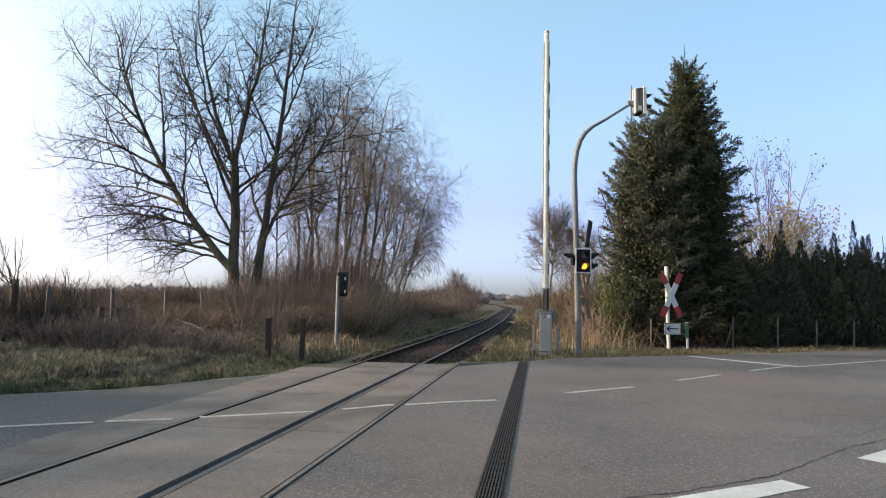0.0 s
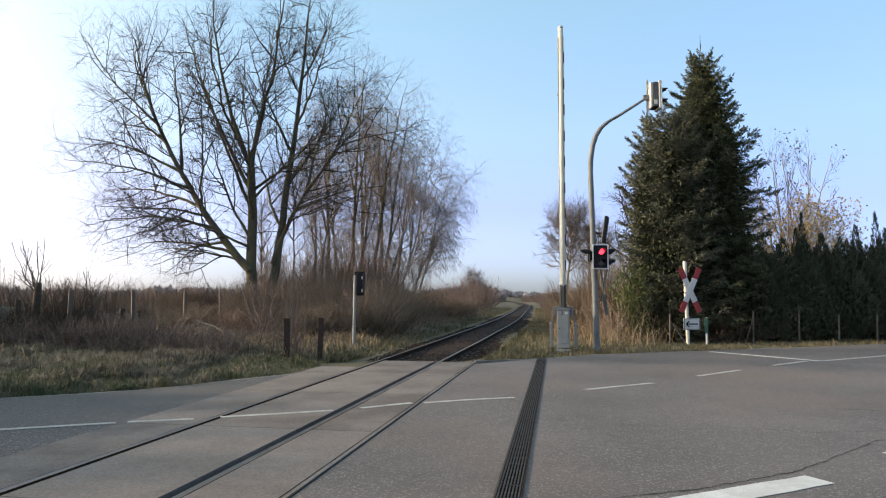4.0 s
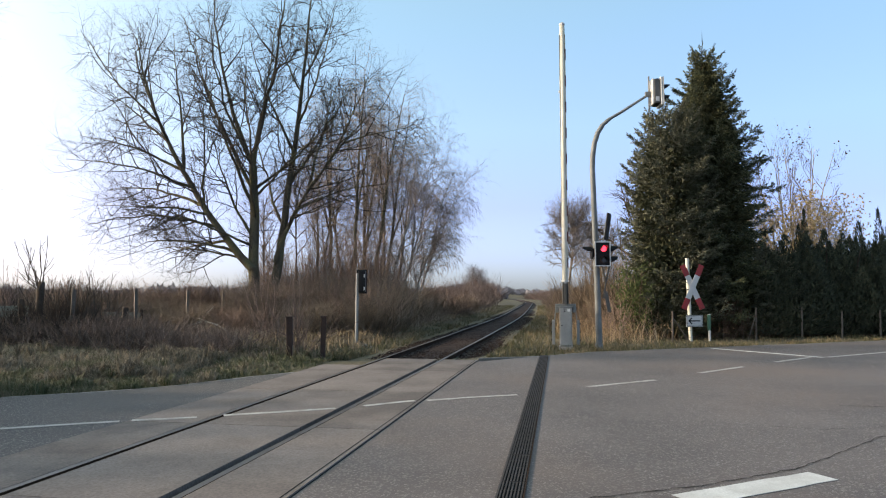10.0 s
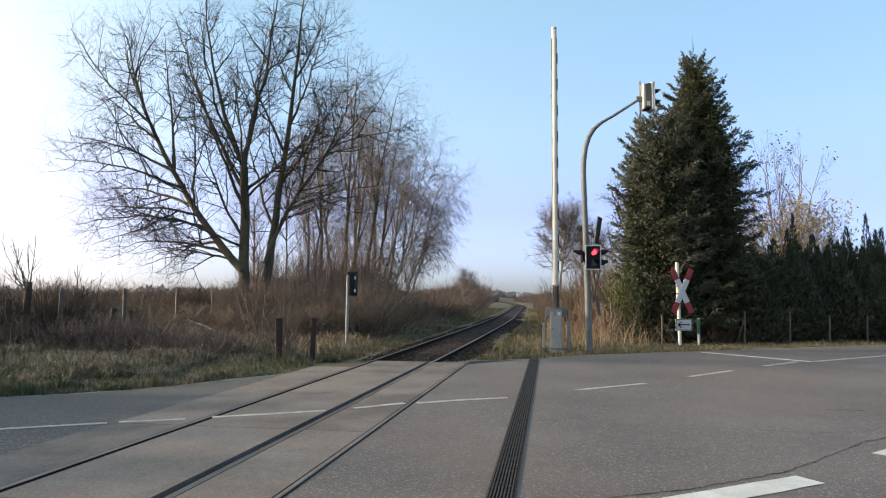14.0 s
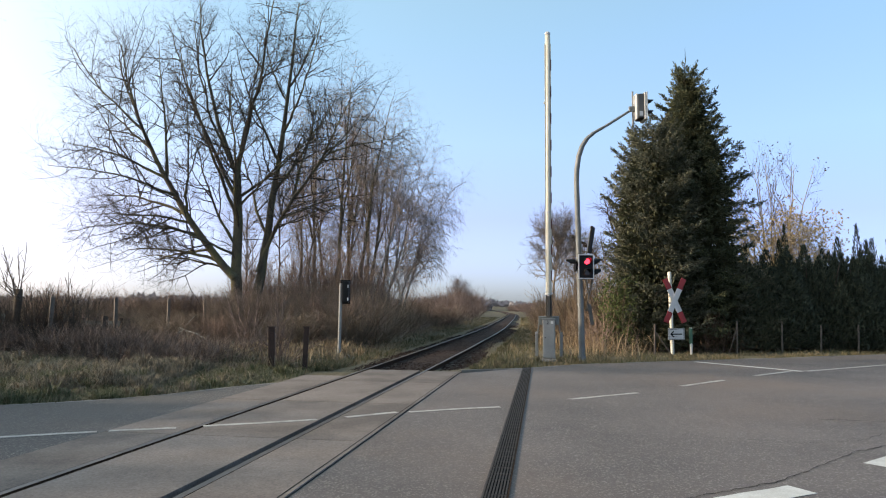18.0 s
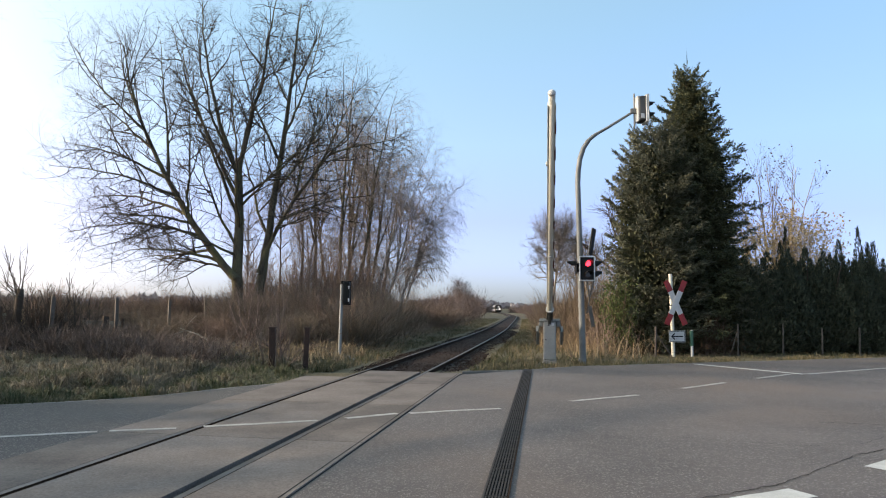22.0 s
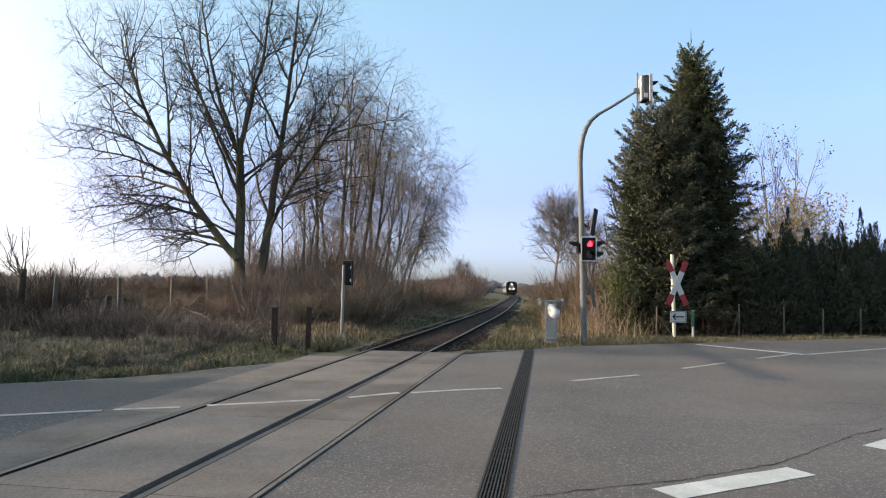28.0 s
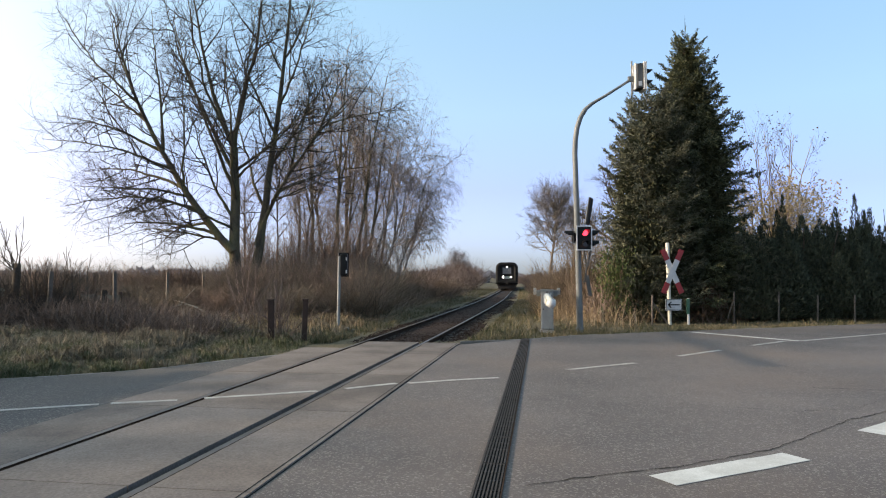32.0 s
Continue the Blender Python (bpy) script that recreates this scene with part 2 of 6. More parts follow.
M["concrete_post"] = material("concrete_post", [(0.0600, 0.0470, 0.0380), (0.1150, 0.0950, 0.0780)], 3, 45, 0.9, 0, 0.5, 0.006, per="object", spread=0.3)
M["thicket_gold"] = material("thicket_gold", [(0.0900, 0.0660, 0.0460), (0.1450, 0.1080, 0.0760), (0.2000, 0.1550, 0.1080)], 0.5, 20, 0.85, 0, 0, per="object", spread=0.35, spec=0.12)
M["needles_dark"] = material("needles_dark", [(0.0240, 0.0310, 0.0220), (0.0430, 0.0520, 0.0340), (0.0680, 0.0700, 0.0430)], 0.6, 18, 0.65, 0, 0, per="island", spread=0.3, fine_mix=0.2, spec=0.12)
M["evergreen_brown"] = material("evergreen_brown", [(0.0450, 0.0280, 0.0170), (0.0850, 0.0550, 0.0340)], 0.8, 18, 0.8, 0, 0, per="island", spread=0.4, spec=0.12)
M["forsythia"] = material("forsythia", [(0.40, 0.29, 0.03), (0.62, 0.48, 0.06)], 3, 20, 0.6, 0, 0, per="island", spread=0.4)
M["galvanised"] = material("galvanised", [(0.1120, 0.1170, 0.1120), (0.1650, 0.1700, 0.1630)], 3, 50, 0.6, 0.2, 0.1, 0.002, fine_mix=0.12)
M["cabinet_grey"] = material("cabinet_grey", [(0.1686, 0.1736, 0.1686), (0.2182, 0.2232, 0.2133)], 3, 50, 0.55, 0, 0.1, 0.002, fine_mix=0.1)
M["cream"] = material("cream", [(0.4700, 0.4450, 0.3600), (0.5700, 0.5500, 0.4700)], 1.5, 30, 0.5, 0, 0.1, 0.002, fine_mix=0.08)
M["white_plate"] = material("white_plate", [(0.3887, 0.3887, 0.3762), (0.4765, 0.4765, 0.4640)], 3, 40, 0.45, 0, 0.05, 0.002, fine_mix=0.07)
M["red_plate"] = material("red_plate", [(0.1950, 0.0105, 0.0105), (0.2850, 0.0195, 0.0180)], 3, 40, 0.45, 0, 0.05, 0.002, fine_mix=0.1)
# red of the boom's bands, with the shade of that side in its colour
M["red_shaded"] = material("red_shaded", [(0.045, 0.010, 0.010), (0.085, 0.016, 0.015)], 3, 40, 0.5, 0, 0.05, 0.002, fine_mix=0.1)
M["black_plate"] = material("black_plate", [(0.0063, 0.0063, 0.0067), (0.0135, 0.0135, 0.0135)], 4, 60, 0.5, 0, 0.1, 0.002, spec=0.15)
M["dark_glass"] = material("dark_glass", [(0.010, 0.010, 0.012), (0.02, 0.02, 0.022)], 4, 60, 0.15, 0, 0)
M["red_lamp"] = material("red_lamp", [(0.9, 0.01, 0.03), (1.0, 0.03, 0.06)], 8, 40, 0.3, 0, 0, glow=1.3)
M["amber_lamp"] = material("amber_lamp", [(0.9, 0.30, 0.02), (1.0, 0.34, 0.03)], 8, 40, 0.3, 0, 0, glow=0.75)
M["head_lamp"] = material("head_lamp", [(1.0, 0.92, 0.8), (1.0, 0.95, 0.88)], 8, 40, 0.3, 0, 0, glow=6.0)
M["post_rust"] = material("post_rust", [(0.0275, 0.0150, 0.0110), (0.0550, 0.0290, 0.0200)], 4, 50, 0.9, 0.1, 0.4, 0.004)
M["board_old"] = material("board_old", [(0.0550, 0.0550, 0.0495), (0.1045, 0.1045, 0.0908)], 2, 40, 0.9, 0, 0.4, 0.005, per="object", spread=0.4)
M["plastic_green"] = material("plastic_green", [(0.022, 0.075, 0.045), (0.036, 0.11, 0.065)], 3, 40, 0.5, 0, 0.05, 0.002)
M["train_light"] = material("train_light", [(0.1600, 0.1650, 0.1680), (0.2200, 0.2250, 0.2250)], 1, 20, 0.4, 0, 0.05, 0.002, fine_mix=0.08)
M["rubber"] = material("rubber", [(0.0060, 0.0060, 0.0060), (0.0125, 0.0125, 0.0120)], 2, 40, 0.7, 0, 0.2, 0.005, spec=0.15)
M["train_under"] = material("train_under", [(0.02, 0.018, 0.017), (0.045, 0.04, 0.036)], 2, 30, 0.85, 0.1, 0.2, 0.01, spec=0.15)
M["glass_train"] = material("glass_train", [(0.02, 0.024, 0.028), (0.035, 0.04, 0.045)], 2, 30, 0.08, 0, 0)
# front glass, its base colour lightened to stand for reflected sky
M["windscreen"] = material("windscreen", [(0.085, 0.092, 0.098), (0.125, 0.132, 0.138)], 2, 30, 0.12, 0, 0)
# bare woods far off, distance haze mixed into the colour
M["far_wood_hazed"] = material("far_wood_hazed", [(0.1300, 0.1200, 0.1300), (0.1800, 0.1700, 0.1800)], 0.05, 2, 0.95, 0, 0, per="island", spread=0.3)
M["stone"] = material("stone", [(0.1500, 0.1380, 0.1200), (0.2700, 0.2520, 0.2220)], 5, 40, 0.9, 0, 0.5, 0.01)
M["housing_grey"] = material("housing_grey", [(0.0520, 0.0500, 0.0440), (0.0820, 0.0780, 0.0700)], 3, 40, 0.5, 0, 0.05, 0.002)
M["grass_olive"] = material("grass_olive", [(0.0540, 0.0580, 0.0270), (0.1050, 0.0920, 0.0500), (0.1950, 0.1500, 0.0950)], 0.6, 30, 0.8, 0, 0, per="island", spread=0.4, fine_mix=0.15, spec=0.12)
M["twig_olive"] = material("twig_olive", [(0.0850, 0.0670, 0.0500), (0.1400, 0.1100, 0.0820), (0.1950, 0.1530, 0.1160)], 0.5, 20, 0.85, 0, 0, per="object", spread=0.35, spec=0.12)
M["board_green"] = material("board_green", [(0.1150, 0.1220, 0.1000), (0.1600, 0.1700, 0.1400)], 2, 40, 0.9, 0, 0.4, 0.005, per="object", spread=0.4)
M["crack_fill"] = material("crack_fill", [(0.030, 0.028, 0.026), (0.050, 0.046, 0.042)], 3, 80, 0.95, 0, 0.3, 0.004, spec=0.08)
M["dead_leaf"] = material("dead_leaf", [(0.050, 0.034, 0.024), (0.10, 0.07, 0.05)], 0.9, 30, 0.8, 0, 0, per="island", spread=0.5, spec=0.12)
M["twig_far"] = material("twig_far", [(0.074, 0.053, 0.046), (0.112, 0.083, 0.072), (0.152, 0.116, 0.102)], 0.3, 20, 0.85, 0, 0, per="island", spread=0.3, spec=0.12)
M["twig_pale"] = material("twig_pale", [(0.105, 0.086, 0.072), (0.175, 0.148, 0.125)], 0.6, 20, 0.85, 0, 0, per="object", spread=0.3, spec=0.12)
M["bramble"] = material("bramble", [(0.090, 0.064, 0.052), (0.150, 0.108, 0.086), (0.250, 0.185, 0.145)], 0.6, 20, 0.85, 0, 0, per="object", spread=0.35, spec=0.12)


# ---- geometry helpers ----
def mesh_ob(name, verts, faces, mat, parent=None, label="", smooth=False):
    me = bpy.data.meshes.new(name)
    me.from_pydata([tuple(v) for v in verts], [], faces)
    for k in (mat if isinstance(mat, (list, tuple)) else [mat]):
        me.materials.append(k)
    if smooth:
        me.polygons.foreach_set("use_smooth", [True] * len(me.polygons))
    ob = new(name, me)
    ob.parent = parent
    return tagged(ob, label)


def part(name, bm, mat, parent=None, label="", smooth=False):
    me = bpy.data.meshes.new(name)
    bm.to_mesh(me)
    bm.free()
    me.materials.append(mat)
    if smooth:
        me.polygons.foreach_set("use_smooth", [True] * len(me.polygons))
    ob = new(name, me)
    ob.parent = parent
    return tagged(ob, label)


def box_bm(size, at=(0, 0, 0), bevel=0.0, turn=(0, 0, 0), bm=None):
    bm = bm or bmesh.new()
    got = bmesh.ops.create_cube(bm, size=1.0, matrix=pose(*at, *turn) @ Matrix.Diagonal((*size, 1)))
    if bevel:
        es = {e for v in got["verts"] for e in v.link_edges}
        bmesh.ops.bevel(bm, geom=list(es), offset=bevel, segments=2, affect='EDGES', profile=0.6)
    return bm


def rod_bm(a, b, r0, r1=None, n=12, bm=None):
    bm = bm or bmesh.new()
    a, b = Vector(a), Vector(b)
    m = Matrix.Translation((a + b) / 2) @ (b - a).to_track_quat("Z", "Y").to_matrix().to_4x4()
    bmesh.ops.create_cone(bm, cap_ends=True, segments=n, radius1=r0, radius2=r0 if r1 is None else r1, depth=(b - a).length, matrix=m)
    return bm


def tubes(paths, sides=4):
    """Vertices and faces of tapered tubes; a path is (points k x 3, radii k)."""
    V, F, base = [], [], 0
    ang = np.arange(sides) * 2 * np.pi / sides
    ca, sa = np.cos(ang)[:, None], np.sin(ang)[:, None]
    for P, R in paths:
        P = np.asarray(P, float)
        k = len(P)
        d = P[-1] - P[0]
        d = d / (np.linalg.norm(d) + 1e-9)
        u = np.cross(d, (0, 0, 1.0) if abs(d[2]) < 0.9 else (1.0, 0, 0))
        u /= np.linalg.norm(u) + 1e-9
        w = np.cross(d, u)
        ring = ca * u + sa * w
        for p, r in zip(P, R):
            V.append(p + ring * r)
        for i in range(k - 1):
            b0, b1 = base + i * sides, base + (i + 1) * sides
            for j in range(sides):
                j2 = (j + 1) % sides
                F.append((b0 + j, b0 + j2, b1 + j2, b1 + j))
        F.append(tuple(range(base + (k - 1) * sides, base + k * sides)))
        base += k * sides
    return np.concatenate(V), F


def empty(name, at=(0, 0, 0), rz=0.0):
    ob = new(name)
    ob.empty_display_size = 0.1
    ob.matrix_basis = pose(*at, 0, 0, rz)
    return ob


# ---- plan: the railway's line, x at a given y, and its gentle fall ----
# slope of the line (x per y) at the ends of its curves
BENDS = ((-60.0, 0.184), (22.0, 0.184), (60.0, 0.139), (70.0, 0.141), (145.0, 0.130), (175.0, 0.097), (268.0, 0.078), (400.0, 0.06), (560.0, -0.19), (1000.0, -0.5))


def line_x(y):
    x = -3.888 - 60 * 0.184
    for (y0, s0), (y1, s1) in zip(BENDS[:-1], BENDS[1:]):
        d = min(y, y1) - y0
        if d <= 0:
            break
        x += s0 * d + (s1 - s0) * d * d / (2 * (y1 - y0))
    return x


def line_z(y):
    if y < 30:
        return 0.0
    if y < 120:
        return -0.0045 * (y - 30)
    return -0.405 - 0.0055 * (min(y, 420) - 120)


def track(y, off, up=0.0):
    """A point beside the line: off metres to its right, up metres over the rails' level."""
    s = (line_x(y + 0.05) - line_x(y - 0.05)) / 0.1
    q = math.hypot(1, s)
    return (line_x(y) + off / q, y - off * s / q, line_z(y) + up)


def ground_z(x, y):
    """Height of the open ground."""
    o = x - line_x(y)
    z = line_z(y) - 0.06
    if y > 17 - 0.2 * o:
        z -= 0.11 * math.exp(-(o / 3.0) ** 2) * min(1, max(0, (y - 17) / 3))
    if o < -6:
        z += 0.25 * min(1.0, (-o - 6) / 8) * min(1, max(0, (y - 13) / 8))
    if o < -2.5 and -18 < x and 10 < y < 30:
        edge = max(10.85 + (x + 6.93) * 0.523, 14.21 + (x + 3.04) * 0.86)
        z += 0.26 * min(1.0, max(0.0, (y - edge - 0.3) / 1.2)) * min(1.0, (-o - 2.5) / 2) * max(0.0, noise.noise((x * 0.7, y * 0.7, 8.2)) + 0.25)
    far = min(1.0, max(0.0, (math.hypot(x, y) - 12) / 20))
    z += far * 0.10 * noise.noise((x * 0.25, y * 0.25, 3.1))
    return z


# ---- ground, road, crossing ----
def ground_sheet():
    xs = sorted({round(v, 2) for v in list(np.linspace(-30, 34, 65)) + [s * (34 + 1.28 ** k) for k in range(5, 31) for s in (-1, 1)]})
    ys = sorted({round(v, 2) for v in list(np.linspace(-12, 90, 86)) + [90 + 1.3 ** k for k in range(6, 30)] + [-12 - 1.35 ** k for k in range(6, 26)]})
    V = [(x, y, ground_z(x, y)) for y in ys for x in xs]
    w = len(xs)
    F = [(j * w + i, j * w + i + 1, (j + 1) * w + i + 1, (j + 1) * w + i) for j in range(len(ys) - 1) for i in range(w - 1)]
    tagged(mesh_ob("ground", V, F, M["ground"], smooth=True), "flat meadow ground with winter grass and bare earth", "ground", kind="structure")


ground_sheet()

ROAD_FAR = [(-60, -16), (-30, -1.5), (-12, 8.2), (-6.93, 10.85), (-5.95, 11.32), (-5.25, 11.76), (-4.54, 12.40), (-3.83, 13.37), (-3.04, 14.21), (-1.6, 15.9), (0.83, 17.12),
            (2.44, 17.66), (2.98, 17.97), (4.02, 18.81), (7.90, 20.32), (15.84, 23.4), (40, 32.5), (70, 43)]


def sheet(name, outline, z, mat, thick=0.12, parent=None, label=""):
    bm = bmesh.new()
    vs = [bm.verts.new((x, y, z)) for x, y in outline]
    fc = bm.faces.new(vs)
    if fc.normal.z < 0:
        fc.normal_flip()
    ex = bmesh.ops.extrude_face_region(bm, geom=[fc])
    bmesh.ops.translate(bm, verts=[v for v in ex["geom"] if isinstance(v, bmesh.types.BMVert)], vec=(0, 0, -thick))
    bmesh.ops.recalc_face_normals(bm, faces=bm.faces)
    return part(name, bm, mat, parent, label)


# the road lies on both sides of the crossing's deck
road = tagged(sheet("road", [track(-60, 1.632)[:2], track(0, 1.632)[:2], track(16.6, 1.632)[:2]] + [p for p in ROAD_FAR if p[0] > 1.5] + [(70, -60)], 0.0, M["asphalt"]), "worn grey asphalt road at a rail crossing", "road", kind="structure")
tagged(sheet("road_approach", [(-60, -60), (-60, -16)] + [p for p in ROAD_FAR if -60 < p[0] < -2.9] + [track(y, -1.735)[:2] for y in (14.4, 8.0, 0.0, -60.0)], 0.0, M["asphalt_dark"]), "darker bluish asphalt road on the far side of the line", "road", kind="structure")


def strip(y0, y1, o0, o1, z, mat, name, parent=None, thick=0.1, step=2.0):
    """A slab along the line between two offsets."""
    n = max(1, int(round((y1 - y0) / step)))
    ysq = np.linspace(y0, y1, n + 1)
    V, F = [], []
    for y in ysq:
        for o, up in ((o0, z), (o1, z), (o1, z - thick), (o0, z - thick)):
            V.append(track(y, o, up))
    for i in range(n):
        b = i * 4
        for j in range(4):
            F.append((b + j, b + (j + 1) % 4, b + 4 + (j + 1) % 4, b + 4 + j))
    F += [(3, 2, 1, 0), (n * 4, n * 4 + 1, n * 4 + 2, n * 4 + 3)]
    return mesh_ob(name, V, F, mat, parent)


crossing = empty("crossing_deck")
tagged(crossing, "sandy concrete panels laid between and beside the rails", "crossing", kind="structure")
for k in range(-10, 9):
    y0, y1 = -9.5 + 3.0 * k, -9.5 + 3.0 * (k + 1) - 0.015
    if k == 8:
        y1 = 16.95
    strip(y0, y1, -0.65, 0.615, 0.012, M["concrete"], "panel", crossing)
    strip(y0, min(y1, 16.9), 0.80, 1.612, 0.012, M["concrete"], "panel", crossing)
    strip(y0, min(y1, 15.4), -1.70, -0.80, 0.012, M["concrete"], "panel", crossing)
strip(-39.5, 16.9, 1.555, 1.565, 0.0145, M["tar"], "seam", crossing, 0.02)
strip(-39.5, 16.9, 1.612, 1.632, -0.002, M["drain_dark"], "seam", crossing, 0.02)
strip(-39.5, 15.2, -1.735, -1.70, 0.002, M["tar"], "seam", crossing, 0.02)
strip(-39.5, 16.9, -0.80, -0.65, -0.05, M["drain_dark"], "groove", crossing, 0.05)
strip(-39.5, 16.9, 0.615, 0.80, -0.05, M["drain_dark"], "groove", crossing, 0.05)

PROFILE = [(-0.036, 0.0), (0.036, 0.0), (0.036, -0.035), (0.009, -0.05), (0.009, -0.13), (0.07, -0.15), (0.07, -0.16), (-0.07, -0.16), (-0.07, -0.15), (-0.009, -0.13), (-0.009, -0.05), (-0.036, -0.035)]


def rail(off):
    ysq = [*np.arange(-40, 60, 2.5), *np.arange(60, 560, 8.0)]
    V, F = [], []
    for y in ysq:
        for a, b in PROFILE:
            V.append(track(y, off + a, b + 0.012))
    n = len(PROFILE)
    for i in range(len(ysq) - 1):
        for j in range(n):
            F.append((i * n + j, i * n + (j + 1) % n, (i + 1) * n + (j + 1) % n, (i + 1) * n + j))
    ob = mesh_ob("rail", V, F, [M["rail_side"], M["rail_top"]])
    for i, pl in enumerate(ob.data.polygons):
        pl.material_index = 1 if i % n == 0 else 0
    return tagged(ob, "rusty steel rail with a polished running surface", "rail", "rails of the line", "structure")


rail(-0.753), rail(0.753)


def ballast_bed():
    ysq = [*np.arange(16.8, 60, 1.2), *np.arange(60, 560, 6.0)]
    prof = [(-2.5, -0.55), (-1.75, -0.22), (-1.4, -0.13), (-0.7, -0.10), (0, -0.09), (0.7, -0.10), (1.4, -0.13), (1.75, -0.22), (2.5, -0.55)]
    V, F = [], []
    for y in ysq:
        near = min(1, max(0.0, (y - 16.8) / 2.0))
        for o, u in prof:
            jit = 0.03 * noise.noise((o * 3, y * 1.7, 0))
            V.append(track(y, o, (u + jit) if abs(o) < 2.2 else u * near - 0.05))
    n = len(prof)
    F = [(i * n + j, i * n + j + 1, (i + 1) * n + j + 1, (i + 1) * n + j) for i in range(len(ysq) - 1) for j in range(n - 1)]
    tagged(mesh_ob("ballast_bed", V, F, M["ballast"], smooth=True), "brown crushed-stone bed of the railway", "ballast", kind="structure")
    # loose stones on it
    rng = np.random.default_rng(4)
    V, F = [], []
    oct_ = np.array([(1, 0, 0), (0, 1, 0), (-1, 0, 0), (0, -1, 0), (0, 0, 0.8), (0, 0, -0.8)])
    tri = [(0, 1, 4), (1, 2, 4), (2, 3, 4), (3, 0, 4), (1, 0, 5), (2, 1, 5), (3, 2, 5), (0, 3, 5)]
    for _ in range(9000):
        y = 17.1 + 45 * rng.random() ** 1.7
        o = rng.uniform(-2.0, 2.0)
        if abs(abs(o) - 0.753) < 0.09:
            continue
        u = -0.10 - (0.10 * max(0, abs(o) - 1.3) / 0.6)
        c = np.array(track(y, o, u))
        s = rng.uniform(0.018, 0.036) * rng.uniform(0.7, 1.3, 3)
        b = len(V)
        rot = np.array(Euler(rng.uniform(0, 6, 3)).to_matrix())
        V.extend((oct_ * s) @ rot.T + c)
        F.extend([(b + i, b + j, b + k) for i, j, k in tri])
    tagged(mesh_ob("ballast_stones", V, F, M["ballast"]), "loose brown crushed stones between the rails", "ballast", kind="stuff")


ballast_bed()

sleepers = empty("sleepers")
tagged(sleepers, "dark wooden sleepers half sunk in the stone bed", "sleepers", kind="structure")
first = None
for k in range(150):
    y = 17.5 + 0.63 * k
    if first is None:
        first = part("sleeper", box_bm((2.5, 0.25, 0.16), (0, 0, 0), 0.015), M["sleeper"], sleepers)
        ob = first
    else:
        ob = new("sleeper", first.data)
        ob.parent = sleepers
    s = (line_x(y + 0.5) - line_x(y - 0.5))
    x, yy, z = track(y, 0, -0.185)
    ob.matrix_basis = pose(x, yy, z, 0, 0, -math.degrees(math.atan(s)) + random.uniform(-0.6, 0.6))
V, F = [], []
for k in range(500):
    y = 17.5 + 0.63 * (150 + k)
    b = len(V)
    V += [track(y - 0.12, -1.25, -0.105), track(y - 0.12, 1.25, -0.105), track(y + 0.12, 1.25, -0.105), track(y + 0.12, -1.25, -0.105),
          track(y - 0.12, -1.25, -0.2), track(y - 0.12, 1.25, -0.2), track(y + 0.12, 1.25, -0.2), track(y + 0.12, -1.25, -0.2)]
    F += [(b, b + 1, b + 2, b + 3), (b, b + 4, b + 5, b + 1), (b + 2, b + 6, b + 7, b + 3), (b + 1, b + 5, b + 6, b + 2), (b + 3, b + 7, b + 4, b)]
tagged(mesh_ob("far_sleepers", V, F, M["sleeper"], sleepers), kind="stuff")


# drainage channel with slotted iron grates, beside the deck
drain = empty("drain_channel")
tagged(drain, "slotted dark iron drain channel set in the asphalt", "drain", kind="structure")
DR0, DR1 = Vector((0.15, 4.0, 0)), Vector((2.40, 17.45, 0))
dd = (DR1 - DR0).normalized()
dn = Vector((dd.y, -dd.x, 0))
drz = -math.degrees(math.atan2(dd.x, dd.y))
dlen = (DR1 - DR0).length


def drain_piece():
    bm = bmesh.new()
    for i in range(7):
        box_bm((0.013, 0.985, 0.016), (-0.084 + 0.028 * i, 0, 0), 0, bm=bm)
    for yk in (-0.486, -0.245, 0.0, 0.245, 0.486):
        box_bm((0.2, 0.012, 0.012), (0, yk, -0.003), 0, bm=bm)
    return part("grate", bm, M["cast_iron"], drain)


g0 = None
for k in range(-3, 14):
    if g0 is None:
        g0 = drain_piece()
        ob = g0
    else:
        ob = new("grate", g0.data)
        ob.parent = drain
    c = DR0 + dd * (k + 0.5) + dn * 0.112
    ob.matrix_basis = pose(c.x, c.y, 0.006, 0, 0, drz)
for o, w_, z_, h_, nm, mt in ((0.004, 0.018, 0.005, 0.02, "frame_bar", M["cast_iron"]), (0.216, 0.012, 0.004, 0.02, "frame_bar", M["rail_side"]), (0.112, 0.206, -0.0075, 0.02, "gutter", M["drain_dark"])):
    c = DR0 + dd * ((dlen - 3) / 2) + dn * o
    part(nm, box_bm((w_, dlen + 3, h_), (c.x, c.y, z_), 0, (0, 0, drz)), mt, drain)


# road markings
def mark(name, pts, width, mat, label, group, z0=0.006):
    """A painted line through points on the road."""
    V, F = [], []
    for i, (x, y) in enumerate(pts):
        a = Vector(pts[max(0, i - 1)])
        b = Vector(pts[min(len(pts) - 1, i + 1)])
        t = (b - a).normalized()
        nrm = Vector((-t.y, t.x)) * (width / 2 * (1 + 0.10 * noise.noise((x * 3, y * 3, 1))))
        V += [(x + nrm.x, y + nrm.y, z0), (x - nrm.x, y - nrm.y, z0)]
    for i in range(len(pts) - 1):
        F.append((2 * i, 2 * i + 1, 2 * i + 3, 2 * i + 2))
    n = len(V)
    V += [(x, y, z - 0.003) for x, y, z in V]
    for i in range(len(pts) - 1):
        F += [(2 * i, 2 * i + 2, n + 2 * i + 2, n + 2 * i), (2 * i + 1, n + 2 * i + 1, n + 2 * i + 3, 2 * i + 3)]
    tagged(mesh_ob(name, V, F, mat), label, "road marking", group, "structure")


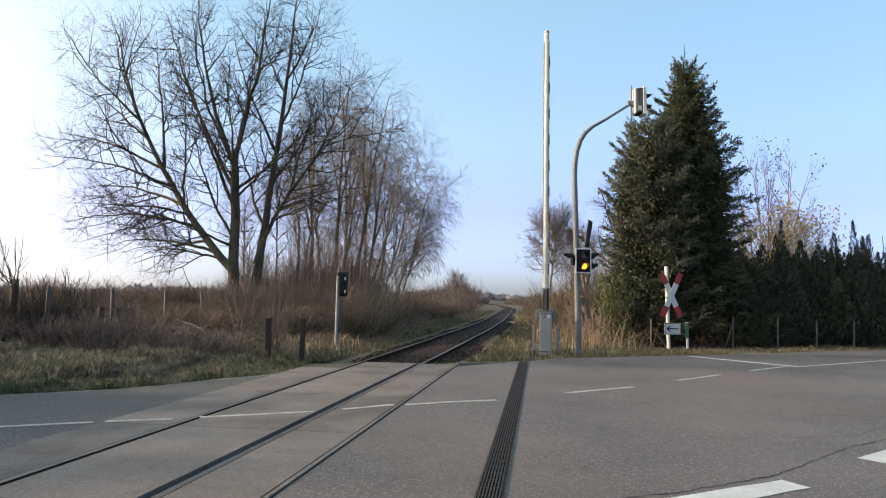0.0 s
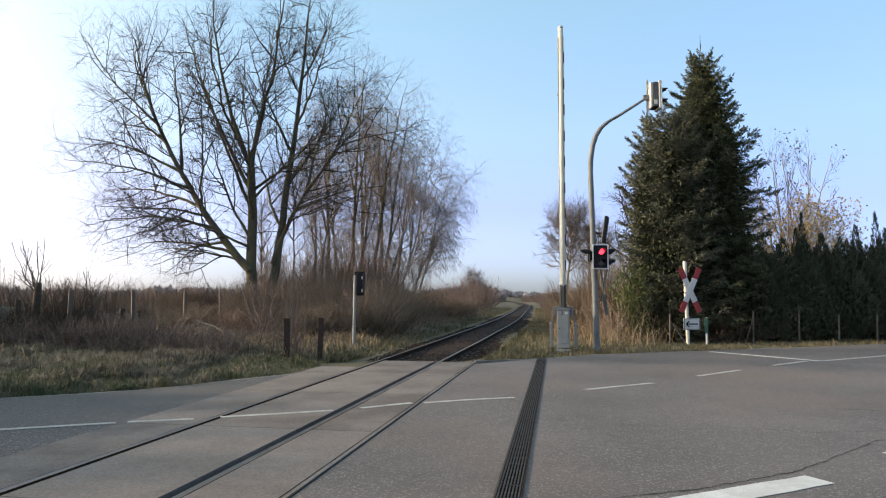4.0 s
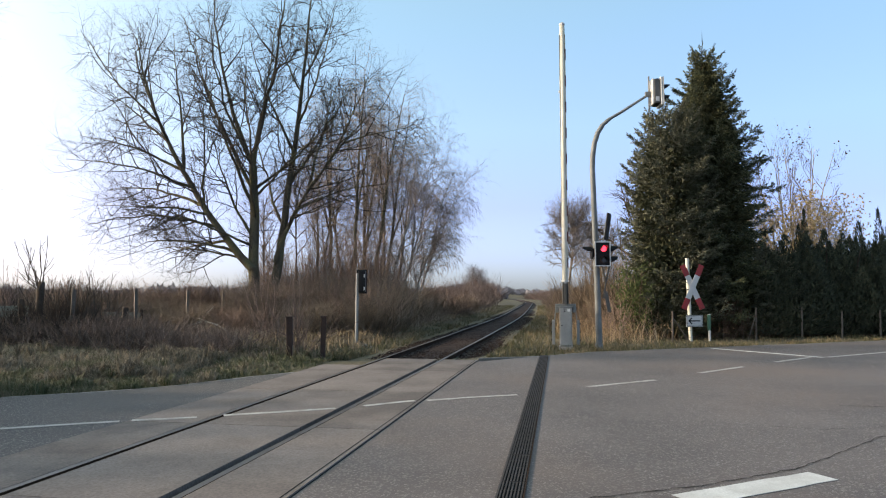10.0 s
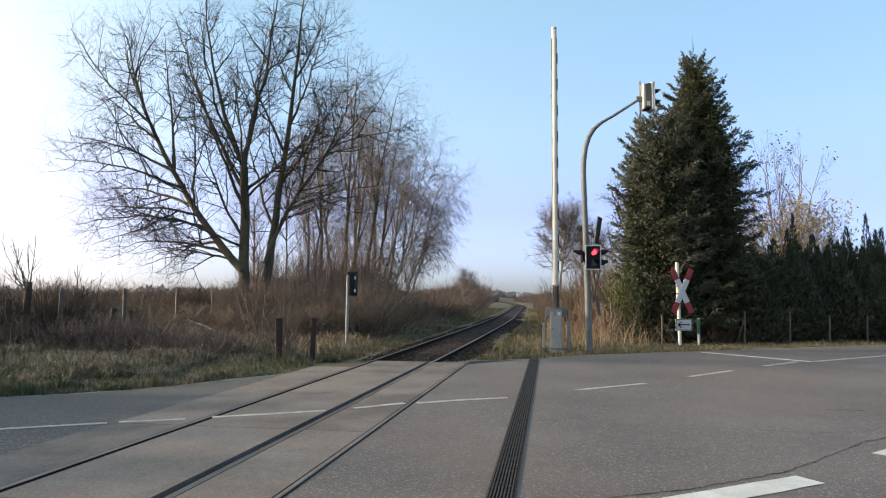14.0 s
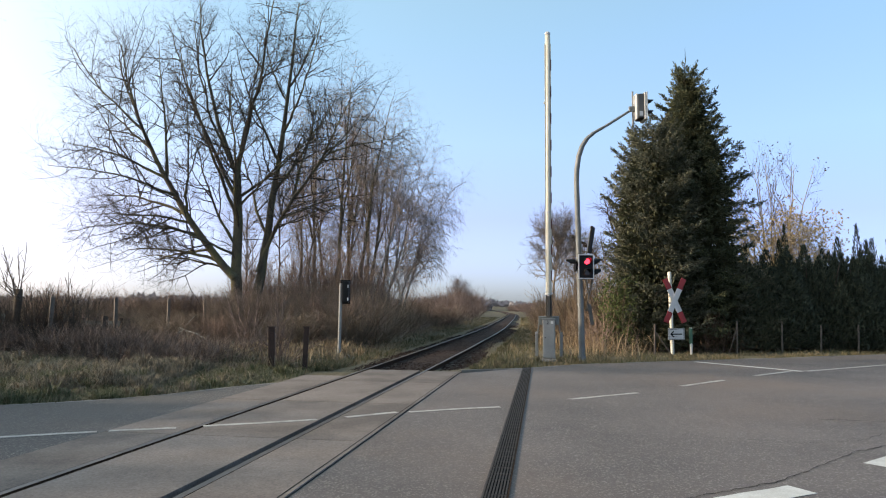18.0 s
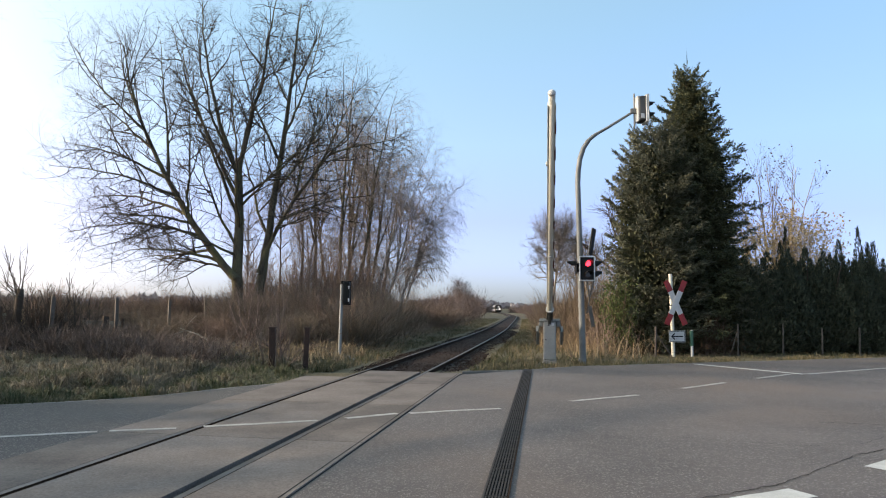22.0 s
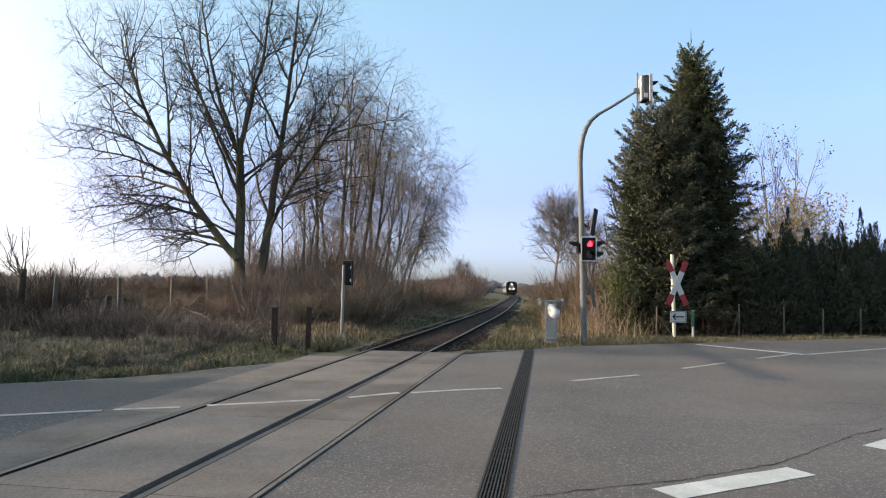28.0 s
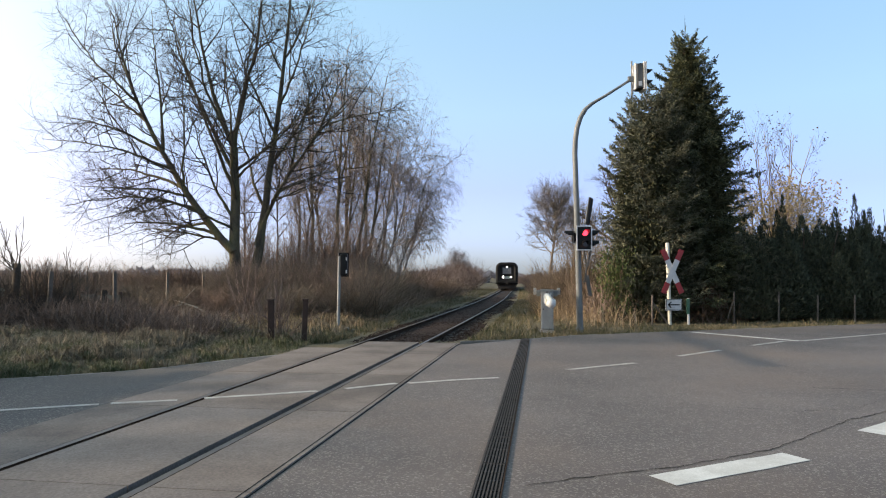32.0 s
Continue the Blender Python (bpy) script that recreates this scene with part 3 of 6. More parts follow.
def fine(pts, step=0.25):
    out = []
    for (x0, y0), (x1, y1) in zip(pts[:-1], pts[1:]):
        n = max(1, int(math.hypot(x1 - x0, y1 - y0) / step))
        out += [(x0 + (x1 - x0) * i / n, y0 + (y1 - y0) * i / n) for i in range(n)]
    return out + [pts[-1]]


for seg in ([(-12.5, 5.4), (-8.0, 7.35), (-5.10, 8.45), (-4.10, 8.82)], [(-3.95, 8.82), (-3.20, 9.03)], [(-2.90, 9.17), (-2.2, 9.43), (-1.51, 9.70)], [(-1.14, 9.90), (-0.44, 10.37)], [(-0.26, 10.45), (0.5, 10.78), (1.16, 10.99)]):
    mark("centre_line", fine(seg), 0.115, M["paint_worn"], "worn white centre line across the rails", "centre line dashes", 0.006 if seg[0][0] < -4 or seg[0][0] > -0.4 else 0.0165)
for a, b in (((2.45, 11.9), (3.90, 12.8)), ((5.10, 13.87), (6.46, 15.02)), ((7.61, 15.98), (9.00, 17.09))):
    mark("centre_dash", fine([a, b]), 0.12, M["paint_worn"], "worn white dash of the road's centre line", "centre line dashes")
mark("edge_line", fine([(7.72, 19.91), (9.35, 17.08)]), 0.16, M["paint_white"], "white edge line of the side road", "edge lines")
mark("edge_line", fine([(9.43, 17.13), (13.01, 19.23), (20, 23.2)]), 0.13, M["paint_worn"], "white edge line of the side road", "edge lines")
mark("yield_dash", fine([(1.865, 5.45), (3.315, 6.145)]), 0.285, M["paint_white"], "broad white give-way dash on the asphalt", "give-way dashes")
mark("yield_dash", fine([(4.585, 7.04), (5.95, 7.98)]), 0.285, M["paint_white"], "broad white give-way dash on the asphalt", "give-way dashes")
mark("yield_dash", fine([(-0.8, 4.2), (0.6, 4.82)]), 0.285, M["paint_white"], "broad white give-way dash on the asphalt", "give-way dashes")


def crack(pts, width, seed):
    rng = random.Random(seed)
    V, F = [], []
    q = fine(pts, 0.08)
    for i, (x, y) in enumerate(q):
        w_ = width * rng.uniform(0.25, 1.0)
        jx, jy = rng.gauss(0, 0.012), rng.gauss(0, 0.012)
        V += [(x + jx, y + jy + w_ / 2, 0.0045), (x + jx, y + jy - w_ / 2, 0.0045)]
    F = [(2 * i, 2 * i + 1, 2 * i + 3, 2 * i + 2) for i in range(len(q) - 1)]
    tagged(mesh_ob("asphalt_crack", V, F, M["crack_fill"], road), kind="structure")


crack([(0.75, 5.35), (1.1, 5.49), (2.2, 5.88), (3.26, 6.43), (4.72, 7.66), (6.2, 8.6)], 0.022, 1)
crack([(5.6, 9.9), (6.3, 9.75), (7.0, 9.35)], 0.03, 2)
crack([(3.2, 8.7), (4.4, 8.2), (5.2, 8.3), (6.1, 9.0)], 0.012, 3)
# pale edge stones between asphalt and grass
edging = empty("edge_stones")
tagged(edging, "pale narrow edge stones along the asphalt", "edge stones", kind="structure")
ed0 = None
for (x0, y0), (x1, y1) in zip(ROAD_FAR[2:-3], ROAD_FAR[3:-2]):
    ln = math.hypot(x1 - x0, y1 - y0)
    n = max(1, round(ln / 0.8))
    for k in range(n):
        cx, cy = x0 + (x1 - x0) * (k + 0.5) / n, y0 + (y1 - y0) * (k + 0.5) / n
        if abs(cx - line_x(cy) + 0.1) < 1.75:
            continue
        if ed0 is None:
            ed0 = part("edge_stone", box_bm((0.985, 0.08, 0.14), (0, 0, 0), 0.008), M["edge_stone"], edging)
            ob = ed0
        else:
            ob = new("edge_stone", ed0.data)
            ob.parent = edging
        ob.matrix_basis = pose(cx, cy + 0.03, -0.066 + random.uniform(-0.006, 0.004), 0, 0, math.degrees(math.atan2(y1 - y0, x1 - x0))) @ Matrix.Diagonal((ln / n, 1, 1, 1))
crack([(-3.7, 5.9), (-2.5, 5.75)], 0.012, 4)


# ---- barriers ----
PIVOT, DROP = 1.15, 0.13


def lathe_path(name, pts, radii, n, mat, parent, label="", smooth=True):
    V, F = tubes([(pts, radii)], n)
    return mesh_ob(name, V, F, mat, parent, label, smooth)


def barrier(at, rz, label):
    """A crossing barrier; its boom comes down towards the local +y."""
    b = empty("level_crossing_barrier", at, rz)
    tagged(b, label, "barrier", "barriers of the crossing")
    part("plinth", box_bm((0.40, 0.46, 0.10), (0, 0, 0.01), 0.02), M["edge_stone"], b, "weathered concrete plinth")
    cab = part("cabinet", box_bm((0.36, 0.40, 1.10), (0, 0, 0.63), 0.025), M["cabinet_grey"], b, "pale grey sheet-metal drive cabinet")
    part("cabinet_door", box_bm((0.29, 0.016, 0.80), (0, 0.204, 0.62), 0.006), M["cabinet_grey"], cab)
    part("door_lock", rod_bm((0.11, 0.208, 0.66), (0.11, 0.226, 0.66), 0.018), M["black_plate"], cab)
    part("cabinet_lid", box_bm((0.40, 0.44, 0.05), (0, 0, 1.20), 0.015), M["galvanised"], cab)
    part("notice", box_bm((0.075, 0.006, 0.075), (-0.09, 0.203, 1.10), 0), M["white_plate"], cab, "small white sticker")
    t = bpy.data.curves.new("numeral", 'FONT')
    t.body, t.size, t.extrude, t.align_x = "2", 0.14, 0.002, 'CENTER'
    t.materials.append(M["black_plate"])
    num = new("numeral", t)
    num.parent = cab
    num.matrix_basis = pose(0.035, 0.204, 1.055, 90, 0, 180)
    for sx in (-1, 1):
        part("bearing", rod_bm((sx * 0.19, 0, PIVOT), (sx * 0.30, 0, PIVOT), 0.06, 0.05), M["galvanised"], b)
    boom = lathe_path("boom", [(0, DROP, 0.78), (0, DROP, 0.9), (0, DROP, 4.4), (0, DROP, 8.2)], [0.075, 0.088, 0.082, 0.076], 14, M["cream"], b, "cream boom with red side bands", True)
    for sx in (-1, 1):
        part("counterweight_arm", box_bm((0.035, 0.10, 0.60), (sx * 0.31, 0, -0.24), 0.01, (0, -sx * 7, 0)), M["galvanised"], boom)
        weight = part("counterweight", box_bm((0.085, 0.20, 0.70), (sx * 0.355, -0.02, -0.70), 0.012), M["cabinet_grey"], boom, "grey counterweight block")
        for k in range(3):
            part("bolt", rod_bm((sx * 0.395, -0.02, -0.45 - 0.24 * k), (sx * 0.425, -0.02, -0.45 - 0.24 * k), 0.025, n=8), M["black_plate"], weight)
        part("bearing_housing", box_bm((0.11, 0.22, 0.18), (sx * 0.25, 0.0, PIVOT - 0.03), 0.02), M["galvanised"], b)
        bm = rod_bm((sx * 0.07, 0, 0.06), (sx * 0.06, DROP, 0.92), 0.024)
        part("strut", bm, M["housing_grey"], boom)
        # red bands on one side only, coloured dark as they look in shade
        for k in range(18):
            red = sx < 0 and k % 2 == 0
            part("red_band" if red else "white_band", box_bm((0.034 if red else 0.012, 0.11, 0.30 if red else 0.43), (sx * 0.082, DROP, 1.35 + 0.375 * k), 0.003), M["red_shaded"] if red else M["cream"], boom, "red reflective band, darkened for the boom's shaded side" if red else "")
    part("crossbar", box_bm((0.60, 0.10, 0.10), (0, 0, 0.08), 0.012), M["galvanised"], boom)
    part("boom_mount", box_bm((0.085, 0.20, 0.62), (0, 0.07, 0.44), 0.012), M["housing_grey"], boom)
    part("flange", rod_bm((0, DROP, 0.80), (0, DROP, 0.84), 0.115, n=18), M["white_plate"], boom)
    part("collar", rod_bm((0, DROP, 3.16), (0, DROP, 3.22), 0.094, n=16), M["white_plate"], boom)
    part("clamp", box_bm((0.06, 0.10, 0.06), (0.09, DROP, 6.3), 0.01), M["white_plate"], boom)
    bm = bmesh.new()
    bmesh.ops.create_uvsphere(bm, u_segments=18, v_segments=10, radius=0.084, matrix=Matrix.Translation((0, DROP, 8.22)) @ Matrix.Diagonal((1, 1, 0.8, 1)))
    part("tip_cap", bm, M["white_plate"], boom, "white rounded end cap", True)
    boom.matrix_basis = pose(0, 0, PIVOT, -5, 0, 0)
    return b, boom


barrier_1, boom_1 = barrier((3.57, 20.25, 0.0), 170.5, "grey crossing barrier with a cream boom, beside the track")
barrier_2, boom_2 = barrier((-8.9, 3.6, 0.0), -10.1, "grey crossing barrier with a cream boom, at the road's near edge")

# ---- signal mast ----
mast = empty("signal_mast", (4.60, 20.54, 0))
tagged(mast, "grey galvanised signal mast curving out over the road", "signal mast")
prof = [(0, 0, -0.05), (0, 0, 0.35), (-0.02, 0, 1.5), (-0.06, 0, 3.2), (-0.10, -0.01, 4.8), (-0.115, -0.015, 5.35), (-0.10, -0.02, 5.72), (-0.045, -0.025, 6.10), (0.06, -0.03, 6.42), (0.21, -0.04, 6.66), (0.42, -0.05, 6.84), (0.80, -0.06, 7.06), (1.60, -0.08, 7.57)]
lathe_path("pole", prof, [0.10, 0.098, 0.092, 0.088, 0.084, 0.082, 0.08, 0.078, 0.076, 0.074, 0.07, 0.062, 0.052], 16, M["galvanised"], mast)
part("base_collar", rod_bm((0, 0, -0.03), (0, 0, 0.10), 0.13, 0.115, 18), M["galvanised"], mast)
part("access_door", box_bm((0.09, 0.012, 0.32), (-0.01, -0.093, 0.85), 0.005), M["galvanised"], mast)
for z in (1.62, 2.25, 3.05):
    part("band_clip", rod_bm((-0.035, 0, z), (-0.036, 0, z + 0.04), 0.098, n=16), M["galvanised"], mast)


def lamp(head, at, direction, lit, size=1.0):
    """One lamp with its long hood; direction is a unit vector, seen from the head."""
    d, c = Vector(direction), Vector(at)
    bm = rod_bm(c, c + d * 0.02, 0.085 * size, n=20)
    ob = part("lens", bm, lit, head)
    V, F = [], []
    side = d.cross(Vector((0, 0, 1))).normalized()
    for k in range(15):
        a = radians(-20 + 220 * k / 14)
        for rr, dist in ((0.100, 0.0), (0.100, 0.24 if 2 < k < 12 else 0.24 - 0.05 * (3 - min(k, 14 - k))), (0.094, 0.0), (0.094, 0.24 if 2 < k < 12 else 0.24 - 0.05 * (3 - min(k, 14 - k)))):
            V.append(c + side * (rr * size * math.cos(a)) + Vector((0, 0, rr * size * math.sin(a))) + d * dist)
    for k in range(14):
        a, b = 4 * k, 4 * (k + 1)
        F += [(a, b, b + 1, a + 1), (a + 2, a + 3, b + 3, b + 2), (a + 1, b + 1, b + 3, a + 3)]
    mesh_ob("hood", V, F, M["black_plate"], head)
    return ob


def signal_head(name, parent, at, rz, lamps, frame_mat, board=(0.44, 0.70), size=1.0):
    h = part(name, box_bm((board[0] - 0.06, 0.20, board[1] - 0.06), (0, 0.11, 0), 0.02), M["black_plate"], parent, "black two-lamp signal with a pale border")
    h.matrix_basis = pose(*at, 0, 0, rz)
    part("backboard", box_bm((board[0], 0.012, board[1]), (0, 0, 0), 0.004), M["black_plate"], h)
    bm = bmesh.new()
    w, hh = board
    for sz, c in (((w + 0.03, 0.03, 0.035), (0, -0.004, hh / 2)), ((w + 0.03, 0.03, 0.035), (0, -0.004, -hh / 2)), ((0.035, 0.03, hh), (w / 2, -0.004, 0)), ((0.035, 0.03, hh), (-w / 2, -0.004, 0))):
        box_bm(sz, c, 0.008, bm=bm)
    part("border", bm, frame_mat, h, "pale grey rounded border")
    for dx, dz, mt in lamps:
        lamp(h, (dx, -0.012, dz), (0, -1, 0), mt, size)
    return h


low = signal_head("signal_head", mast, (0.075, -0.34, 2.745), 3, [(0.02, 0.155, M["red_lamp"]), (0.02, -0.165, M["amber_lamp"])], M["white_plate"])
part("bracket", box_bm((0.10, 0.22, 0.05), (-0.04, 0.22, 0.20), 0.01), M["galvanised"], low)
part("bracket", box_bm((0.10, 0.22, 0.05), (-0.04, 0.22, -0.20), 0.01), M["galvanised"], low)
# added dark discs that cover the unlit lens, in place of switching its glow
OFF_DISC = {}
for key, dz in (("red", 0.155), ("amber", -0.165)):
    OFF_DISC[key] = part("shutter", rod_bm((0, 0, 0), (0, -0.004, 0), 0.0935, n=24), M["dark_glass"], low, "dark disc standing in for a lamp switched off")
    OFF_DISC[key].matrix_basis = pose(0.02, -0.037, dz)
side_r = signal_head("side_signal", mast, (0.30, -0.10, 2.72), 90, [(0.0, 0.15, M["dark_glass"]), (0.0, -0.16, M["dark_glass"])], M["black_plate"], (0.26, 0.62), 1.3)
side_l = signal_head("side_signal", mast, (-0.20, -0.12, 2.78), -90, [(0.0, 0.10, M["dark_glass"])], M["black_plate"], (0.24, 0.32), 1.0)
top = signal_head("arm_signal", mast, (1.97, -0.10, 7.62), 90, [(0.0, 0.16, M["dark_glass"]), (0.0, -0.17, M["dark_glass"])], M["white_plate"], (0.50, 0.82))
part("back_cover", box_bm((0.45, 0.25, 0.74), (0, 0.14, 0), 0.03), M["housing_grey"], top, "pale grey sheet-metal back")
part("plate", box_bm((0.012, 0.10, 0.14), (-0.229, 0.17, -0.24), 0.003), M["white_plate"], top)
part("side_frame", box_bm((0.52, 0.05, 0.84), (0, 0.045, 0), 0.012), M["white_plate"], top, "white frame behind the signal board")
part("back_frame", box_bm((0.40, 0.035, 0.78), (0, 0.285, 0), 0.01), M["white_plate"], top, "white back plate")
part("clamp_rod", rod_bm((0, 0.36, -0.55), (0, 0.36, 0.50), 0.026), M["galvanised"], top)
part("clamp", box_bm((0.10, 0.20, 0.16), (0, 0.38, -0.05), 0.02), M["galvanised"], top)
board = part("mirror_board", box_bm((0.30, 0.05, 0.80), (0, 0, 0), 0.012), M["black_plate"], mast, "thin dark board tilted above the signal")
board.matrix_basis = pose(0.29, -0.12, 3.56, 0, 9, 0) @ pose(0, 0, 0, 0, 0, 62)
part("board_rim", box_bm((0.32, 0.02, 0.82), (0, 0.034, 0), 0.006), M["galvanised"], board)
part("board_bracket", rod_bm((-0.06, 0, 3.62), (0.24, -0.10, 3.62), 0.018), M["galvanised"], mast)
for a, b in (((0.09, -0.2, 2.40), (0.20, -0.1, 1.90)), ((0.31, -0.2, 2.40), (0.21, -0.1, 1.90)), ((0.205, -0.1, 1.95), (0.15, -0.02, 1.45)), ((0.15, -0.05, 1.62), (0.26, -0.1, 1.62)), ((0.10, -0.02, 1.45), (0.20, -0.05, 1.46))):
    part("stay", rod_bm(a, b, 0.024), M["housing_grey"], mast)
part("stay_plate", box_bm((0.11, 0.02, 0.62), (0.25, -0.1, 1.34), 0.006, (0, -9, 0)), M["housing_grey"], mast, "dull green plate hung below the signal")


# ---- crossing sign ----
cross = empty("crossing_sign", (8.45, 23.64, 0), 4)
tagged(cross, "red and white crossbuck sign on a white post", "crossing sign")
part("post", rod_bm((-0.03, 0, -0.05), (-0.09, 0, 2.78), 0.062, n=14), M["cream"], cross, "white tubular post")
for s in (-1, 1):
    arm = part("cross_arm", box_bm((0.19, 0.014, 0.86), (0, 0, 0), 0.004), M["white_plate"], cross, "white reflective board")
    arm.matrix_basis = pose(0.045, -0.09 - 0.012 * s, 1.79, 0, s * 24.0, 0)
    for e in (-1, 1):
        part("red_end", box_bm((0.19, 0.014, 0.39), (0, 0, e * 0.625), 0.004), M["red_plate"], arm, "red reflective end")
part("sign_clip", box_bm((0.24, 0.05, 0.05), (-0.03, -0.05, 1.95), 0.01), M["galvanised"], cross)
part("sign_clip", box_bm((0.24, 0.05, 0.05), (-0.03, -0.05, 1.70), 0.01), M["galvanised"], cross)
plate = part("arrow_plate", box_bm((0.66, 0.014, 0.44), (0.05, -0.085, 0.64), 0.004), M["white_plate"], cross, "white plate with a black arrow")
bm = bmesh.new()
for sz, c in (((0.62, 0.004, 0.018), (0.05, -0.094, 0.835)), ((0.62, 0.004, 0.018), (0.05, -0.094, 0.445)), ((0.018, 0.004, 0.40), (-0.25, -0.094, 0.64)), ((0.018, 0.004, 0.40), (0.35, -0.094, 0.64))):
    box_bm(sz, c, bm=bm)
part("plate_border", bm, M["black_plate"], plate)
bm = box_bm((0.42, 0.004, 0.045), (0.07, -0.095, 0.64))
for s in (-1, 1):
    box_bm((0.17, 0.004, 0.045), (-0.115, -0.095, 0.64 + s * 0.055), 0, (0, -s * 42, 0), bm=bm)
part("arrow", bm, M["black_plate"], plate, "black arrow")
plate.matrix_basis = Matrix.Translation((0.035, 0, 0.064)) @ Matrix.Diagonal((0.88, 1, 0.90, 1))

marker = empty("cable_marker_post", (9.06, 23.62, 0))
tagged(marker, "short white post with a green marker sleeve", "marker post")
part("stake", rod_bm((0, 0, -0.05), (0, 0, 0.86), 0.045), M["white_plate"], marker)
part("sleeve", box_bm((0.11, 0.09, 0.54), (-0.01, 0, 0.58), 0.02), M["plastic_green"], marker, "green plastic sleeve")

# ---- small signal and posts beside the line ----
msig = empty("rear_facing_signal", (-2.82, 22.32, -0.1))
tagged(msig, "black signal head on a slim white post, seen from behind", "signal")
part("post", rod_bm((0, 0, -0.1), (0.03, 0, 2.36), 0.052, n=12), M["cabinet_grey"], msig, "pale grey post")
hd = part("head", box_bm((0.22, 0.26, 0.70), (0.18, 0.02, 2.09), 0.03), M["black_plate"], msig, "black signal head")
part("backboard", box_bm((0.33, 0.02, 0.78), (0.15, 0.16, 2.09), 0.01), M["black_plate"], hd)
part("clip", box_bm((0.04, 0.04, 0.10), (0.265, -0.1, 2.27), 0.005), M["white_plate"], hd)
part("clip", box_bm((0.04, 0.04, 0.10), (0.265, -0.1, 1.86), 0.005), M["white_plate"], hd)

for x, y, w, h, tilt in ((-3.03, 17.40, 0.125, 1.03, 1.5), (-3.84, 17.25, 0.155, 1.03, -1)):
    po = empty("stub_post", (x, y, -0.06))
    tagged(po, "short rusty brown post at the road's edge", "post", "stub posts")
    part("shaft", box_bm((w, w * 0.9, h + 0.1), (0, 0, h / 2), 0.012, (0, tilt, 8)), M["post_rust"], po)
    part("cap", box_bm((w + 0.02, w * 0.9 + 0.02, 0.03), (math.radians(tilt) * h / 2, 0, h + 0.055), 0.006), M["post_rust"], po)


def fence_post(x, y, h, r, mat, label, lean=(0.0, 0.0), brace=None, group="fence posts"):
    z = ground_z(x, y) - 0.05
    po = empty("fence_post", (x, y, z))
    tagged(po, label, "fence post", group)
    part("stake", rod_bm((0, 0, 0), (lean[0], lean[1], h + 0.05), r, r * 0.9, 8), mat, po)
    part("top", rod_bm((lean[0], lean[1], h + 0.045), (lean[0], lean[1], h + 0.075), r * 0.9, r * 0.35, 8), mat, po)
    if brace:
        part("brace", rod_bm((brace, 0, 0.02), (lean[0] * 0.8, lean[1], h * 0.85), r * 0.7, n=8), mat, po)


for x, y, h, br in ((7.69, 23.3, 1.02, 0.60), (11.0, 24.4, 1.12, -0.30), (12.72, 24.6, 1.08, None), (14.2, 24.7, 0.95, None), (15.6, 24.75, 1.0, None), (17.6, 24.9, 1.0, None)):
    fence_post(x, y, h, 0.034, M["concrete_post"], "slim grey concrete fence post before the hedge", (0.02, 0), br, "concrete fence posts")


wires = empty("wire_fence", (0, 0, 0))
tagged(wires, "thin wires strung between the slim concrete posts", "wire fence")
for z in (0.15, 0.38, 0.62, 0.86):
    line = [(7.69, 23.3), (11.0, 24.4), (12.72, 24.6), (14.2, 24.7), (15.6, 24.75), (17.6, 24.9)]
    pts_ = [(x, y - 0.035, ground_z(x, y) + z) for x, y in line]
    V, F = tubes([(np.array(pts_), np.full(len(pts_), 0.0025))], 4)
    mesh_ob("wire", V, F, M["post_rust"], wires)


def square_post(x, y, h, w, mat, label, lean, group):
    po = empty("fence_post", (x, y, ground_z(x, y) - 0.05), 38)
    tagged(po, label, "fence post", group)
    part("shaft", box_bm((w, w, h), (0, 0, h / 2), 0.012, (0, lean, 0)), mat, po)
    part("top", box_bm((w * 0.8, w * 0.8, 0.03), (math.sin(radians(lean)) * h / 2, 0, h + 0.012), 0.01, (0, lean, 0)), mat, po)


for y, lean in ((21.4, 2.0), (25.8, -0.8), (31.0, 0.5), (36.0, -0.6), (41.0, 0.8), (46.0, -1.0)):
    square_post(-11.5, y, 1.80 - ground_z(-11.5, y), 0.115, M["concrete_post"], "tall weathered concrete post of a field fence", lean, "field fence posts")
square_post(-11.62, 25.2, 0.86, 0.19, M["bark_dark"], "short dark wooden post before the field fence", 1.0, "wooden stumps")
square_post(-14.0, 22.9, 1.12, 0.17, M["bark_dark"], "short dark wooden post before the board fence", -1.0, "wooden stumps")
square_post(-13.35, 22.2, 0.5, 0.14, M["bark_dark"], "low rotten post before the board fence", 3.0, "wooden stumps")


def board_panel(x, y, w, h, rz, label, mat):
    p_ = empty("board_fence", (x, y, ground_z(x, y)), rz)
    tagged(p_, label, "board fence", "board fences")
    n = max(2, int(h / 0.17))
    for k in range(n):
        part("board", box_bm((w, 0.03, h / n - 0.012), (0, 0, h / n * (k + 0.5)), 0.005, (0, random.uniform(-0.7, 0.7), 0)), mat, p_)
    for s in (-1, 1):
        part("upright", box_bm((0.10, 0.10, h + 0.2), (s * w / 2, 0.05, h / 2), 0.01), M["bark_dark"], p_)


board_panel(-14.95, 23.4, 1.7, 1.0, 4, "pale green weathered boards of a garden fence", M["board_green"])
board_panel(-12.4, 26.6, 1.5, 0.72, -3, "low grey-green boards between fence posts", M["board_old"])


